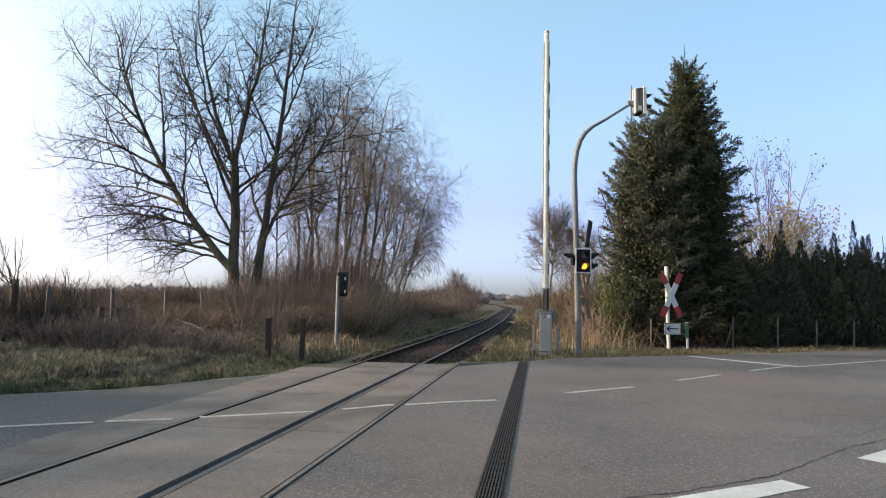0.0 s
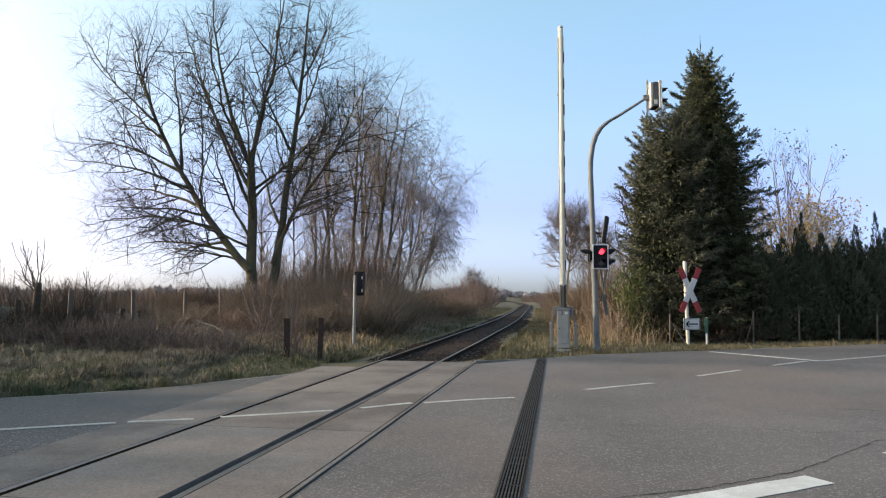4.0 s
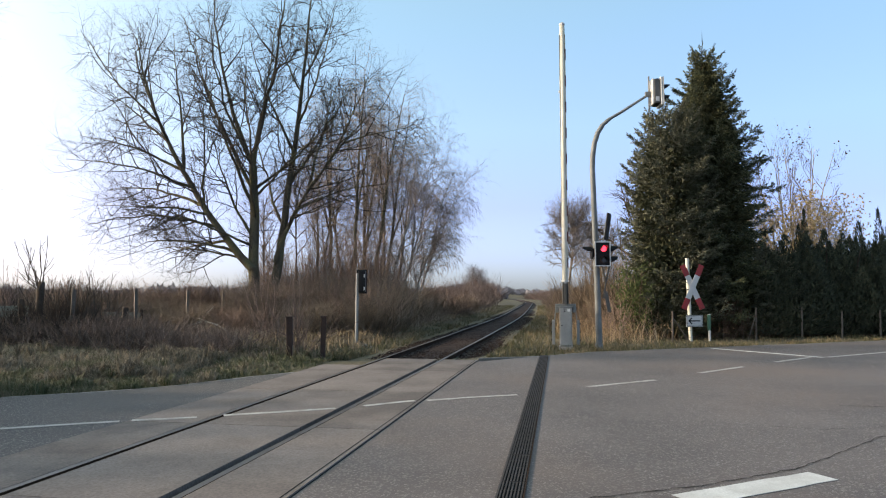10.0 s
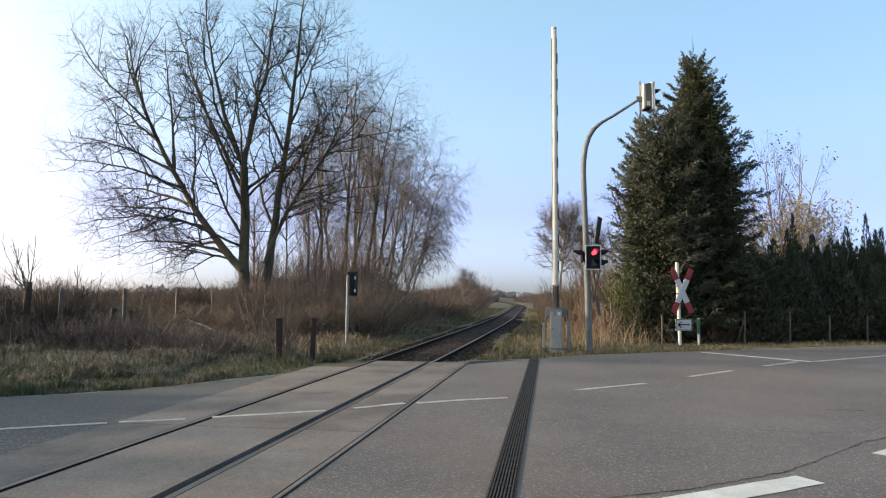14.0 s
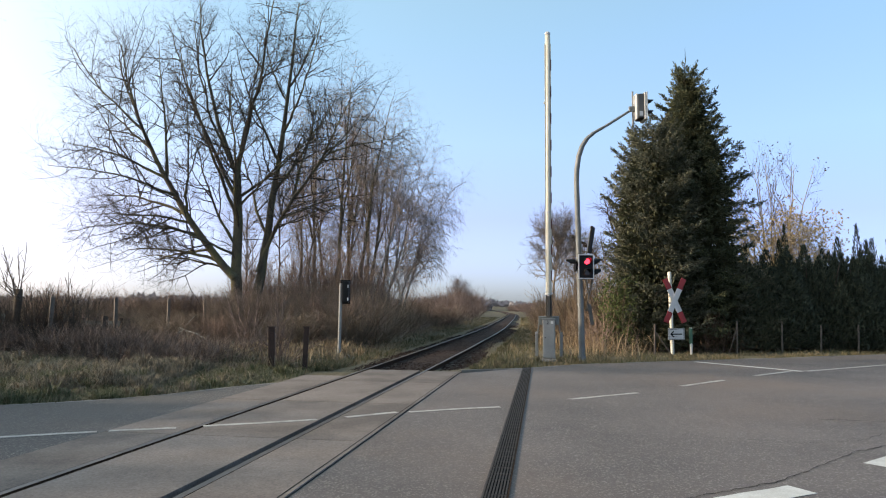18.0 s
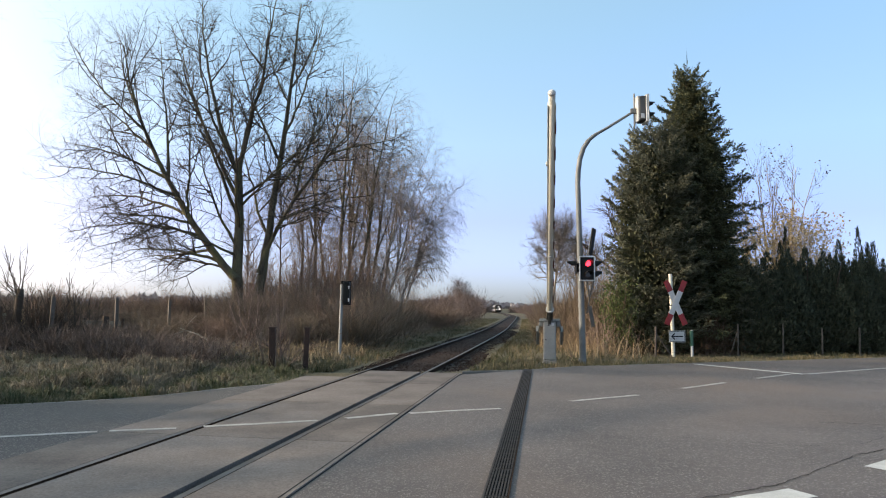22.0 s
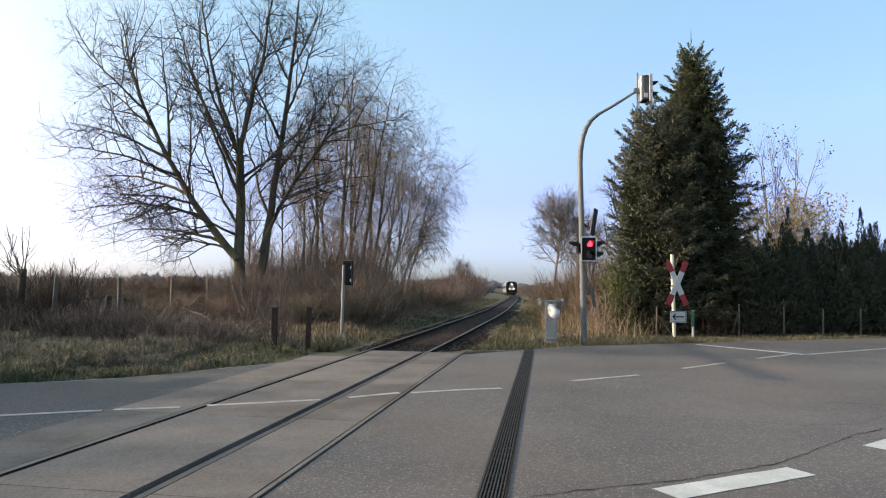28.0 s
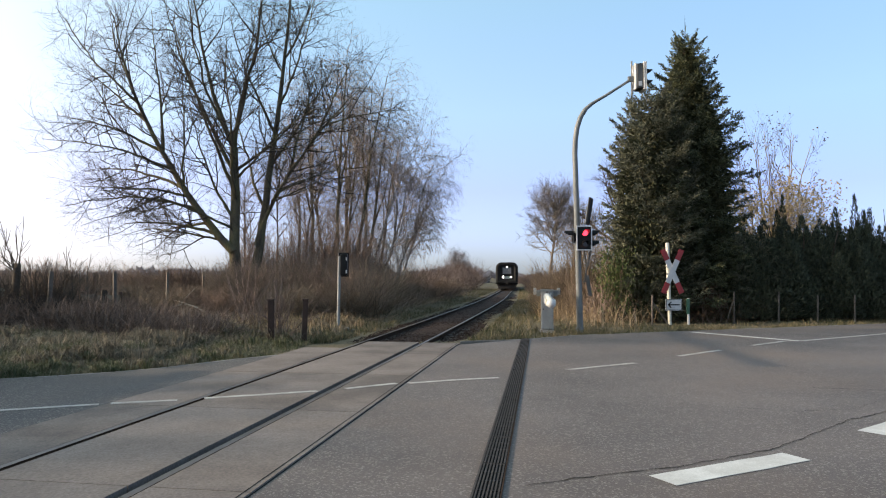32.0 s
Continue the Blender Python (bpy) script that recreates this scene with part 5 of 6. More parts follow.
def blades(name, label, mat, spots, h0, h1, w, rng, lean=0.35, category="grass"):
    """Grass as bent blades; spots: k x 2."""
    n = len(spots)
    x, y = spots[:, 0], spots[:, 1]
    z = np.array([max(ground_z(a, b), -5) for a, b in spots]) - 0.02
    h = rng.uniform(h0, h1, n)
    a = rng.uniform(0, 2 * np.pi, n)
    ln = np.abs(rng.normal(0, lean, n)) * h
    az = rng.uniform(0, 2 * np.pi, n)
    ww = w * rng.uniform(0.6, 1.3, n)
    dx, dy = np.cos(a) * ww, np.sin(a) * ww
    lx, ly = np.cos(az) * ln, np.sin(az) * ln
    V = np.empty((n, 5, 3))
    V[:, 0] = np.stack([x - dx, y - dy, z], -1)
    V[:, 1] = np.stack([x + dx, y + dy, z], -1)
    V[:, 2] = np.stack([x + dx * 0.8 + lx * 0.35, y + dy * 0.8 + ly * 0.35, z + h * 0.55], -1)
    V[:, 3] = np.stack([x - dx * 0.8 + lx * 0.35, y - dy * 0.8 + ly * 0.35, z + h * 0.55], -1)
    V[:, 4] = np.stack([x + lx, y + ly, z + h * 0.95], -1)
    F = []
    for i in range(n):
        b = 5 * i
        F.append((b, b + 1, b + 2, b + 3))
        F.append((b + 3, b + 2, b + 4))
    return tagged(mesh_ob(name, V.reshape(-1, 3).tolist(), F, mat), label, category, kind="stuff")


def verge_edge(x):
    """y of the road's far edge at x."""
    for (x0, y0), (x1, y1) in zip(ROAD_FAR[:-1], ROAD_FAR[1:]):
        if x0 <= x <= x1:
            return y0 + (y1 - y0) * (x - x0) / (x1 - x0)
    return 40.0


def clumped(rng, pts, size, amount):
    """Keeps points where a coarse noise is high, so that grass grows in clumps."""
    keep = [noise.noise((p[0] / size, p[1] / size, 7.0)) + rng.uniform(-0.35, 0.35) > amount for p in pts]
    return pts[np.array(keep)]


def tussocks(name, label, mat, centres, per, size, rng):
    """Round tufts of long arching blades."""
    n = len(centres) * per
    C = np.repeat(np.array([(x, y, ground_z(x, y) - 0.03) for x, y in centres]), per, axis=0)
    s = np.repeat(size * rng.uniform(0.45, 1.25, len(centres)), per) * rng.uniform(0.6, 1.1, n)
    az, out = rng.uniform(0, 2 * np.pi, n), np.abs(rng.normal(0, 0.75, n)) + 0.1
    U = np.stack([np.cos(az), np.sin(az), 0 * az], -1)
    W = np.stack([-np.sin(az), np.cos(az), 0 * az], -1) * rng.uniform(0.0025, 0.0055, n)[:, None]
    Z = np.array([[0, 0, 1.0]])
    a = C + U * (s * 0.18 * rng.random(n))[:, None]
    s = s * np.repeat(rng.choice((0.5, 0.7, 0.9, 1.15), len(centres)), per)
    m = a + U * (s * out * 0.42)[:, None] + Z * (s * 0.72)[:, None]
    t = a + U * (s * out * 1.0)[:, None] + Z * (s * (0.95 - 0.45 * np.minimum(out, 1.9)))[:, None]
    V = np.stack([a - W, a + W, m + W, m - W, t], 1)
    F = []
    for i in range(n):
        b = 5 * i
        F += [(b, b + 1, b + 2, b + 3), (b + 3, b + 2, b + 4)]
    tagged(mesh_ob(name, V.reshape(-1, 3).tolist(), F, mat), label, "grass", kind="stuff")


def grass():
    rng = np.random.default_rng(8)
    P = []
    while len(P) < 60000:
        x = rng.uniform(-17, -1.7)
        y = verge_edge(x) + 0.05 + abs(rng.normal(0, 4.6))
        if x - line_x(y) < -2.0:
            P.append((x, y))
    P = np.array(P)
    blades("verge_grass", "tufted green and straw-coloured verge grass", M["grass_verge"], clumped(rng, P, 1.3, -0.2), 0.04, 0.19, 0.007, rng, 1.4)
    Q = []
    while len(Q) < 26000:
        x = rng.uniform(-16, -2.2)
        y = verge_edge(x) + 1.6 + abs(rng.normal(0, 5.0))
        if x - line_x(y) < -2.6:
            Q.append((x, y))
    blades("dead_grass", "matted brown dead grass and leaves on the verge", M["leaf_litter"], clumped(rng, np.array(Q), 1.1, -0.08), 0.04, 0.22, 0.007, rng, 1.8)
    C, D = [], []
    while len(C) < 1500:
        x = rng.uniform(-17, -2.6)
        y = verge_edge(x) + 0.2 + abs(rng.normal(0, 3.2))
        if x - line_x(y) < -2.4 and (x < -5.2 or rng.random() < 0.3):
            patch = noise.noise((x * 0.45, y * 0.6, 2.0)) + 0.7 * noise.noise((x * 1.3, y * 1.6, 5.0))
            C.append((x, y)) if patch + 0.42 > (y - verge_edge(x)) * 0.14 else D.append((x, y))
    tussocks("green_tussocks", "coarse green tussocks along the verge", M["grass_verge"], C, 62, 0.28, rng)
    while len(D) < 1500:
        x = rng.uniform(-17, -3.4)
        y = verge_edge(x) + 2.0 + abs(rng.normal(0, 4.0))
        if x - line_x(y) < -2.8 and (x < -5.2 or rng.random() < 0.3):
            D.append((x, y))
    tussocks("dead_tussocks", "grey-brown tussocks of withered grass on the verge", M["leaf_litter"], D[:2200], 58, 0.34, rng)
    Q = []
    while len(Q) < 42000:
        y = 17.4 + 95 * rng.random() ** 1.8
        o = (1.75 + 5.5 * rng.random() ** 1.4) * (1 if rng.random() < 0.5 else -1)
        Q.append((line_x(y) + o, y))
    Q = np.array([q for q in Q if q[1] > verge_edge(q[0]) + 0.1])
    blades("trackside_grass", "short yellowish grass beside the ballast", M["grass_olive"], clumped(rng, Q, 0.9, -0.25), 0.05, 0.26, 0.012, rng, 0.9)
    Q = []
    while len(Q) < 16000:
        x = rng.uniform(2.2, 19)
        Q.append((x, verge_edge(x) + 0.04 + abs(rng.normal(0, 1.3))))
    blades("roadside_grass", "thin green grass along the road's far edge", M["grass_olive"], clumped(rng, np.array(Q), 1.1, 0.05), 0.04, 0.22, 0.008, rng, 0.9)
    Q = []
    while len(Q) < 4200:
        y = rng.uniform(21.8, 32)
        x = rng.uniform(4.6, 8.2)
        if y > verge_edge(x) + 0.7 and x > line_x(y) + 3.3 and (x < 7.2 or y > 24.0):
            Q.append((x, y))
    blades("tall_dry_grass", "tall straw-coloured dry grass behind the mast", M["grass_dry"], clumped(rng, np.array(Q), 0.9, 0.0), 0.15, 1.15, 0.006, rng, 0.95)
    Q = []
    while len(Q) < 6000:
        y = 24 + 50 * rng.random() ** 1.5
        Q.append((line_x(y) - rng.uniform(3.4, 6.5), y))
    while len(Q) < 11500:
        y = rng.uniform(18.2, 25)
        x = line_x(y) - rng.uniform(2.5, 6.5)
        if y > verge_edge(x) + 1.8:
            Q.append((x, y))
    blades("straw_grass", "pale straw grass at the foot of the bushes", M["grass_dry"], clumped(rng, np.array(Q), 1.2, 0.05), 0.12, 0.42, 0.012, rng, 0.7)


def tufts(P, D, L, R):
    """Spindles: foliage tips at P, along D, of length L and radius R."""
    n = len(P)
    D = D / (np.linalg.norm(D, axis=1, keepdims=True) + 1e-9)
    ref = np.where(np.abs(D[:, 2:3]) < 0.9, np.array([[0, 0, 1.0]]), np.array([[1.0, 0, 0]]))
    U = np.cross(D, ref)
    U /= np.linalg.norm(U, axis=1, keepdims=True) + 1e-9
    W = np.cross(D, U)
    V = np.empty((n, 5, 3))
    V[:, 0], V[:, 4] = P, P + D * L[:, None]
    mid = P + D * (L * 0.4)[:, None]
    for k in range(3):
        a = 2 * np.pi * k / 3
        V[:, 1 + k] = mid + (U * math.cos(a) + W * math.sin(a)) * R[:, None]
    F = []
    for i in range(n):
        b = 5 * i
        F += [(b, b + 2, b + 1), (b, b + 3, b + 2), (b, b + 1, b + 3), (b + 4, b + 1, b + 2), (b + 4, b + 2, b + 3), (b + 4, b + 3, b + 1)]
    return V.reshape(-1, 3).tolist(), F


SPIRE = ((0, 0.2, 0.45, 0.62, 0.72, 0.82, 0.90, 0.96, 1.0), (0.95, 1.0, 1.0, 0.90, 0.70, 0.46, 0.30, 0.14, 0.03))
COLUMN = ((0, 0.2, 0.5, 0.68, 0.82, 0.93, 1.0), (0.95, 1.0, 1.0, 0.95, 0.78, 0.50, 0.12))


def conifer(name, label, at, h, rmax, seed, mat, shape, whorl=0.27, sag=0.25, upturn=0.06):
    """A spruce of separate boughs: each a curved axis with side shoots, clothed in needle tips; sag lowers the lowest boughs."""
    rng = np.random.default_rng(seed)
    t = empty(name, at)
    tagged(t, label, "tree")
    trunk = branch(rng, (0, 0, -0.2), (0, 0, 1), h + 0.1, 0.18, 10, 0.008, 0.0, 0.06)
    V, F = tubes([trunk], 9)
    mesh_ob("trunk", V, F, M["bark_dark"], t, smooth=True)
    boughs, shoots = [], []
    z = 0.35
    while z < h - 0.3:
        f = z / h
        prof = float(np.interp(f, *shape))
        turn = rng.uniform(0, 2 * np.pi)
        n = int(5 + 3 * (1 - f))
        for k in range(n):
            az = turn + 2 * np.pi * k / n + rng.normal(0, 0.22)
            lump = 0.20 * noise.noise((math.cos(az) * 1.6 + seed, math.sin(az) * 1.6, z * 0.7))
            r = max(0.20, rmax * prof * (rng.uniform(0.78, 1.0) + lump + (0.16 if rng.random() < 0.12 else 0)))
            up = 0.75 * max(0.0, f - 0.35) - sag * (1 - f) + rng.normal(0, 0.07)
            q = branch(rng, (0, 0, z + rng.uniform(-0.12, 0.12)), (math.cos(az), math.sin(az), up), r * math.hypot(1, up) ** 0.5, 0.030 * (1.15 - f), 7, 0.035, upturn, 0.25)
            boughs.append(q)
            m = int(5 + 9 * r)
            for i in range(m):
                s = 0.22 + 0.78 * (i + rng.random()) / m
                j = min(int(s * 7), 6)
                g = s * 7 - j
                p, d = q[0][j] * (1 - g) + q[0][j + 1] * g, unit(q[0][j + 1] - q[0][j])
                side = unit(np.cross(d, (0, 0, 1.0))) * (1 if i % 2 else -1)
                ln = (0.14 + 0.34 * r * (1.05 - s)) * rng.uniform(0.7, 1.25)
                shoots.append((p, unit(d * 0.75 + side * rng.uniform(0.35, 0.95) + np.array((0, 0, rng.normal(-0.12, 0.32)))), ln))
            shoots.append((q[0][-2], unit(q[0][-1] - q[0][-2] + np.array((0, 0, 0.02))), 0.34))
        z += whorl * rng.uniform(0.8, 1.2)
    P, D, L, R = [], [], [], []
    for p, d, ln in shoots:
        m = int(5 + ln * 26)
        s = (np.arange(m) + rng.random(m)) / m
        P.append(p + d * (s * ln)[:, None] + rng.normal(0, 0.012, (m, 3)))
        D.append(d * 0.9 + rng.normal(0, 0.55, (m, 3)))
        L.append(rng.uniform(0.07, 0.15, m))
        R.append(rng.uniform(0.011, 0.021, m))
        P.append(p[None] + d * ln * 0.8), D.append(d[None]), L.append(np.array([0.16])), R.append(np.array([0.018]))
    lead = np.array([(0, 0, h - 0.25)] + [(0, 0, h - 0.35 + 0.15 * (k % 3)) for k in range(7)])
    P.append(lead), D.append(np.array([(0.0, 0, 1)] + [(0.7 * math.cos(k * 0.9), 0.7 * math.sin(k * 0.9), 0.6) for k in range(7)])), L.append(np.array([0.95] + [0.36] * 7)), R.append(np.full(8, 0.018))
    V, F = tubes(boughs, 4)
    tagged(mesh_ob("bough_mass", V, F, M["bark_dark"], t), kind="stuff")
    V, F = tufts(np.concatenate(P), np.concatenate(D), np.concatenate(L), np.concatenate(R))
    tagged(mesh_ob("needle_mass", V, F, mat, t), kind="stuff")
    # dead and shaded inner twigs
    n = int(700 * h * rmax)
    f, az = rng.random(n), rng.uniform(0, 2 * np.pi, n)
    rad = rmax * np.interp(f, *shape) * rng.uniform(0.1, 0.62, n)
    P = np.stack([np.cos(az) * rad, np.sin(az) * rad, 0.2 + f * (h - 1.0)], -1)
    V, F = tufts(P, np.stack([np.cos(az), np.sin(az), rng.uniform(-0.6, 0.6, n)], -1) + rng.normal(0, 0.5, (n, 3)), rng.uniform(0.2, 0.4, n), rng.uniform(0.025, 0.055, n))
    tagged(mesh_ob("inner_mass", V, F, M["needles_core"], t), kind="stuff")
    return t


def hedge_tree(seed, h, r, n, mat, coarse=1.0):
    """An evergreen hedge tree of several uneven spires with upright sprays."""
    rng = np.random.default_rng(seed)
    t = empty("hedge_conifer")
    tagged(t, "dark green conifer with spiky tops in a tall hedge", "conifer", "hedge conifers")
    V, F = tubes([branch(rng, (0, 0, -0.2), (0, 0, 1), h * 0.95, 0.07, 6, 0.02, 0, 0.2)], 6)
    mesh_ob("trunk", V, F, M["bark_dark"], t, smooth=True)
    P, D, L, R = [], [], [], []
    for k in range(7):
        a0 = rng.uniform(0, 6.28)
        off = 0.0 if k == 0 else rng.uniform(0.3, 0.75) * r
        hh = h * (1.0 if k == 0 else rng.uniform(0.66, 0.9))
        rr = r * rng.uniform(0.5, 0.75)
        m = n // 7
        f = rng.random(m) ** 0.9
        az = rng.uniform(0, 2 * np.pi, m)
        rad = rr * np.minimum(1, 1.35 * (1 - f)) ** 0.8 * rng.uniform(0.55, 1.15, m) + 0.02
        P.append(np.stack([math.cos(a0) * off + np.cos(az) * rad, math.sin(a0) * off + np.sin(az) * rad, 0.1 + f * (hh - 0.35)], -1))
        D.append(np.stack([np.cos(az) * 0.6 * (1 - f), np.sin(az) * 0.6 * (1 - f), rng.uniform(0.2, 1.3, m)], -1) + rng.normal(0, 0.28, (m, 3)))
        L.append(coarse * rng.uniform(0.12, 0.36, m) * (1 - 0.35 * f))
        R.append(coarse * rng.uniform(0.015, 0.038, m) * (1 - 0.3 * f))
    V, F = tufts(np.concatenate(P), np.concatenate(D), np.concatenate(L), np.concatenate(R))
    tagged(mesh_ob("spray_mass", V, F, mat, t), kind="stuff")
    return t


def hedge():
    rng = np.random.default_rng(15)
    protos = [hedge_tree(60, 5.1, 1.15, 5600, M["needles_dark"]), hedge_tree(61, 4.7, 1.1, 5400, M["needles_dark"]), hedge_tree(62, 5.5, 1.05, 5600, M["needles_dark"])]
    spots = []
    x = 12.1
    while x < 22:
        y = 25.9 + (x - 11.4) * 0.10 + rng.normal(0, 0.15)
        rise = 1.0 if x < 13.6 else 1.1
        spots.append((x, y, rng.uniform(0.85, 1.15), rise * rng.uniform(0.62, 0.74)))
        spots.append((x + 0.4, y + 1.1, 1.15, rise * rng.uniform(0.66, 0.76)))
        if rng.random() < (0.5 if x < 13.6 else 0.85):
            spots.append((x + 0.2, y + 0.5, 0.62, rng.uniform(0.86, 1.0)))
        x += rng.uniform(0.6, 1.0)
    place(protos, spots, rng)
    # unseen hedge row, added left of the view to shade the near road and verge
    spots, protos = [], [hedge_tree(64, 5.1, 1.2, 1400, M["needles_dark"], 2.2), hedge_tree(65, 5.3, 1.15, 1400, M["needles_dark"], 2.2)]
    y = -8.0
    while y < 11.0:
        spots.append((-18.2 + rng.normal(0, 0.3), y, 1.25, rng.uniform(0.78, 1.0)))
        y += rng.uniform(0.5, 0.7)
    place(protos, spots, rng)


big_tree()
birches()
brush()
grass()


def fallen_branches():
    """Broken pale branches that lie or lean in the scrub."""
    rng = np.random.default_rng(29)
    for x, y, rz, tip, ln in ((-10.6, 29.0, 30, 42, 1.3), (-9.9, 29.5, 160, 24, 1.0), (-8.2, 26.0, 150, 18, 1.5), (-9.8, 23.4, 20, 8, 1.6), (-12.6, 21.6, 60, 35, 1.2), (-11.0, 22.4, 200, 12, 1.4)):
        b = empty("fallen_branch", (x, y, ground_z(x, y) + 0.05), rz)
        tagged(b, "pale broken branch lying in the dry scrub", "branch", "fallen branches")
        main = branch(rng, (0, 0, 0), (math.cos(radians(tip)), 0, math.sin(radians(tip))), ln, 0.035, 6, 0.08, 0, 0.4)
        V, F = tubes([main], 6)
        mesh_ob("stick", V, F, M["stone"], b, smooth=True)
        V, F = tubes(offshoots(rng, main, 4, 0.5, 0.014, 0.3, 45, 3, 0.1, 0.0), 4)
        mesh_ob("twig_mass", V, F, M["twig_pale"], b)


fallen_branches()


def pale_stones():
    rng = random.Random(3)
    for k in range(3):
        x, y = -2.40 + rng.uniform(-0.25, 0.35), 22.0 + rng.uniform(-0.3, 0.3)
        bm = bmesh.new()
        bmesh.ops.create_icosphere(bm, subdivisions=2, radius=rng.uniform(0.05, 0.09))
        for v in bm.verts:
            v.co *= 1 + 0.35 * noise.noise(v.co * 9 + Vector((k * 5, 0, 0)))
        s = tagged(part("field_stone", bm, M["stone"], None), "pale rough stone in the grass", "stone", "stones by the signal")
        s.matrix_basis = pose(x, y, ground_z(x, y) + 0.04, 0, 0, rng.uniform(0, 360))


pale_stones()
conifer("spruce_tree", "tall dense dark green spruce beside the crossing", (10.3, 26.8, ground_z(10.3, 26.8)), 11.4, 2.5, 17, M["needles"], SPIRE, 0.26, 0.22, 0.06)
conifer("blue_spruce", "broad greyish-green spruce before the tall one", (8.45, 25.6, ground_z(8.45, 25.6)), 8.5, 2.0, 19, M["needles_blue"], COLUMN, 0.24, 0.05, 0.09)
conifer("young_spruce", "broad low bluish conifer beside the spruce", (12.1, 26.0, ground_z(12.1, 26.0)), 3.3, 1.35, 18, M["needles_blue"], SPIRE, 0.22, 0.2, 0.05)
hedge()


def pollard():
    """A dark lopped trunk with a broom of long shoots."""
    rng = np.random.default_rng(51)
    x, y = -13.1, 22.3
    t = empty("pollarded_tree", (x, y, ground_z(x, y)))
    tagged(t, "dark lopped stump with long upright shoots", "tree")
    V, F = tubes([branch(rng, (0, 0, -0.1), (0.05, 0, 1), 1.95, 0.12, 7, 0.05, 0, 0.95)], 9)
    mesh_ob("trunk", V, F, M["bark_dark"], t, smooth=True)
    shoots = [swept(rng, (rng.normal(0.02, 0.08), rng.normal(0, 0.08), rng.uniform(1.5, 1.9)), a, a * 0.55, rng.uniform(-30, 30), rng.uniform(0.5, 2.1), 0.020, 7, 0.07, 0.35) for a in rng.uniform(-70, 70, 12)]
    low = [swept(rng, (rng.normal(0.9, 0.9), rng.normal(0, 0.5), 0), a, a * 0.8, rng.uniform(-60, 60), rng.uniform(1.3, 2.5), 0.020, 7, 0.08, 0.35) for a in np.linspace(-34, 44, 30)]
    fine_ = []
    for q in shoots + low:
        fine_ += offshoots(rng, q, 3, 0.55, 0.010, 0.25, 34, 4, 0.1, 0.05, tip=0.6)
    for nm, paths in (("shoot_mass", shoots + low), ("twig_mass", fine_)):
        V, F = tubes(paths, 4)
        tagged(mesh_ob(nm, V, F, M["twig_grey"], t), kind="stuff")


pollard()


def green_bush():
    rng = np.random.default_rng(53)
    t = empty("evergreen_bush", (6.95, 24.9, ground_z(6.95, 24.9)))
    tagged(t, "bright green evergreen bush at the spruce's edge", "bush")
    l0, l1 = shrub_paths(54, 16, 2.6, 0.16, 4, 3, 1.2)
    V, F = tubes(l0, 4)
    tagged(mesh_ob("stem_mass", V, F, M["bark_dark"], t), kind="stuff")
    P = np.concatenate([q[0] for q in l1 + l0 for _ in range(5)])
    P = P + rng.normal(0, 0.10, P.shape)
    V, F = tufts(P, rng.normal(0, 0.5, P.shape) + np.array([[0, 0, 0.5]]), rng.uniform(0.08, 0.18, len(P)), rng.uniform(0.014, 0.028, len(P)))
    tagged(mesh_ob("leaf_mass", V, F, M["yew"], t), kind="stuff")


green_bush()


def withered_shrub():
    rng = np.random.default_rng(66)
    n = 900
    P = rng.normal(0, 1, (n, 3)) * np.array([[0.55, 0.35, 0.0]])
    P[:, 2] = rng.random(n) * 1.3 * np.exp(-(P[:, 0] / 0.8) ** 2)
    V, F = tufts(P, rng.normal(0, 0.5, (n, 3)) + np.array([[0, 0, 0.5]]), rng.uniform(0.10, 0.28, n), rng.uniform(0.01, 0.02, n))
    s = empty("withered_shrub", (10.35, 24.9, ground_z(10.35, 24.9)))
    tagged(s, "withered brown shrub at the spruce's foot", "shrub")
    l0, l1 = shrub_paths(67, 14, 1.1, 0.4, 3)
    W, G = tubes(l0 + l1, 3)
    mesh_ob("stem_mass", W, G, M["twig_brown"], s)
    tagged(mesh_ob("leaf_mass", V, F, M["evergreen_brown"], s), kind="stuff")


withered_shrub()


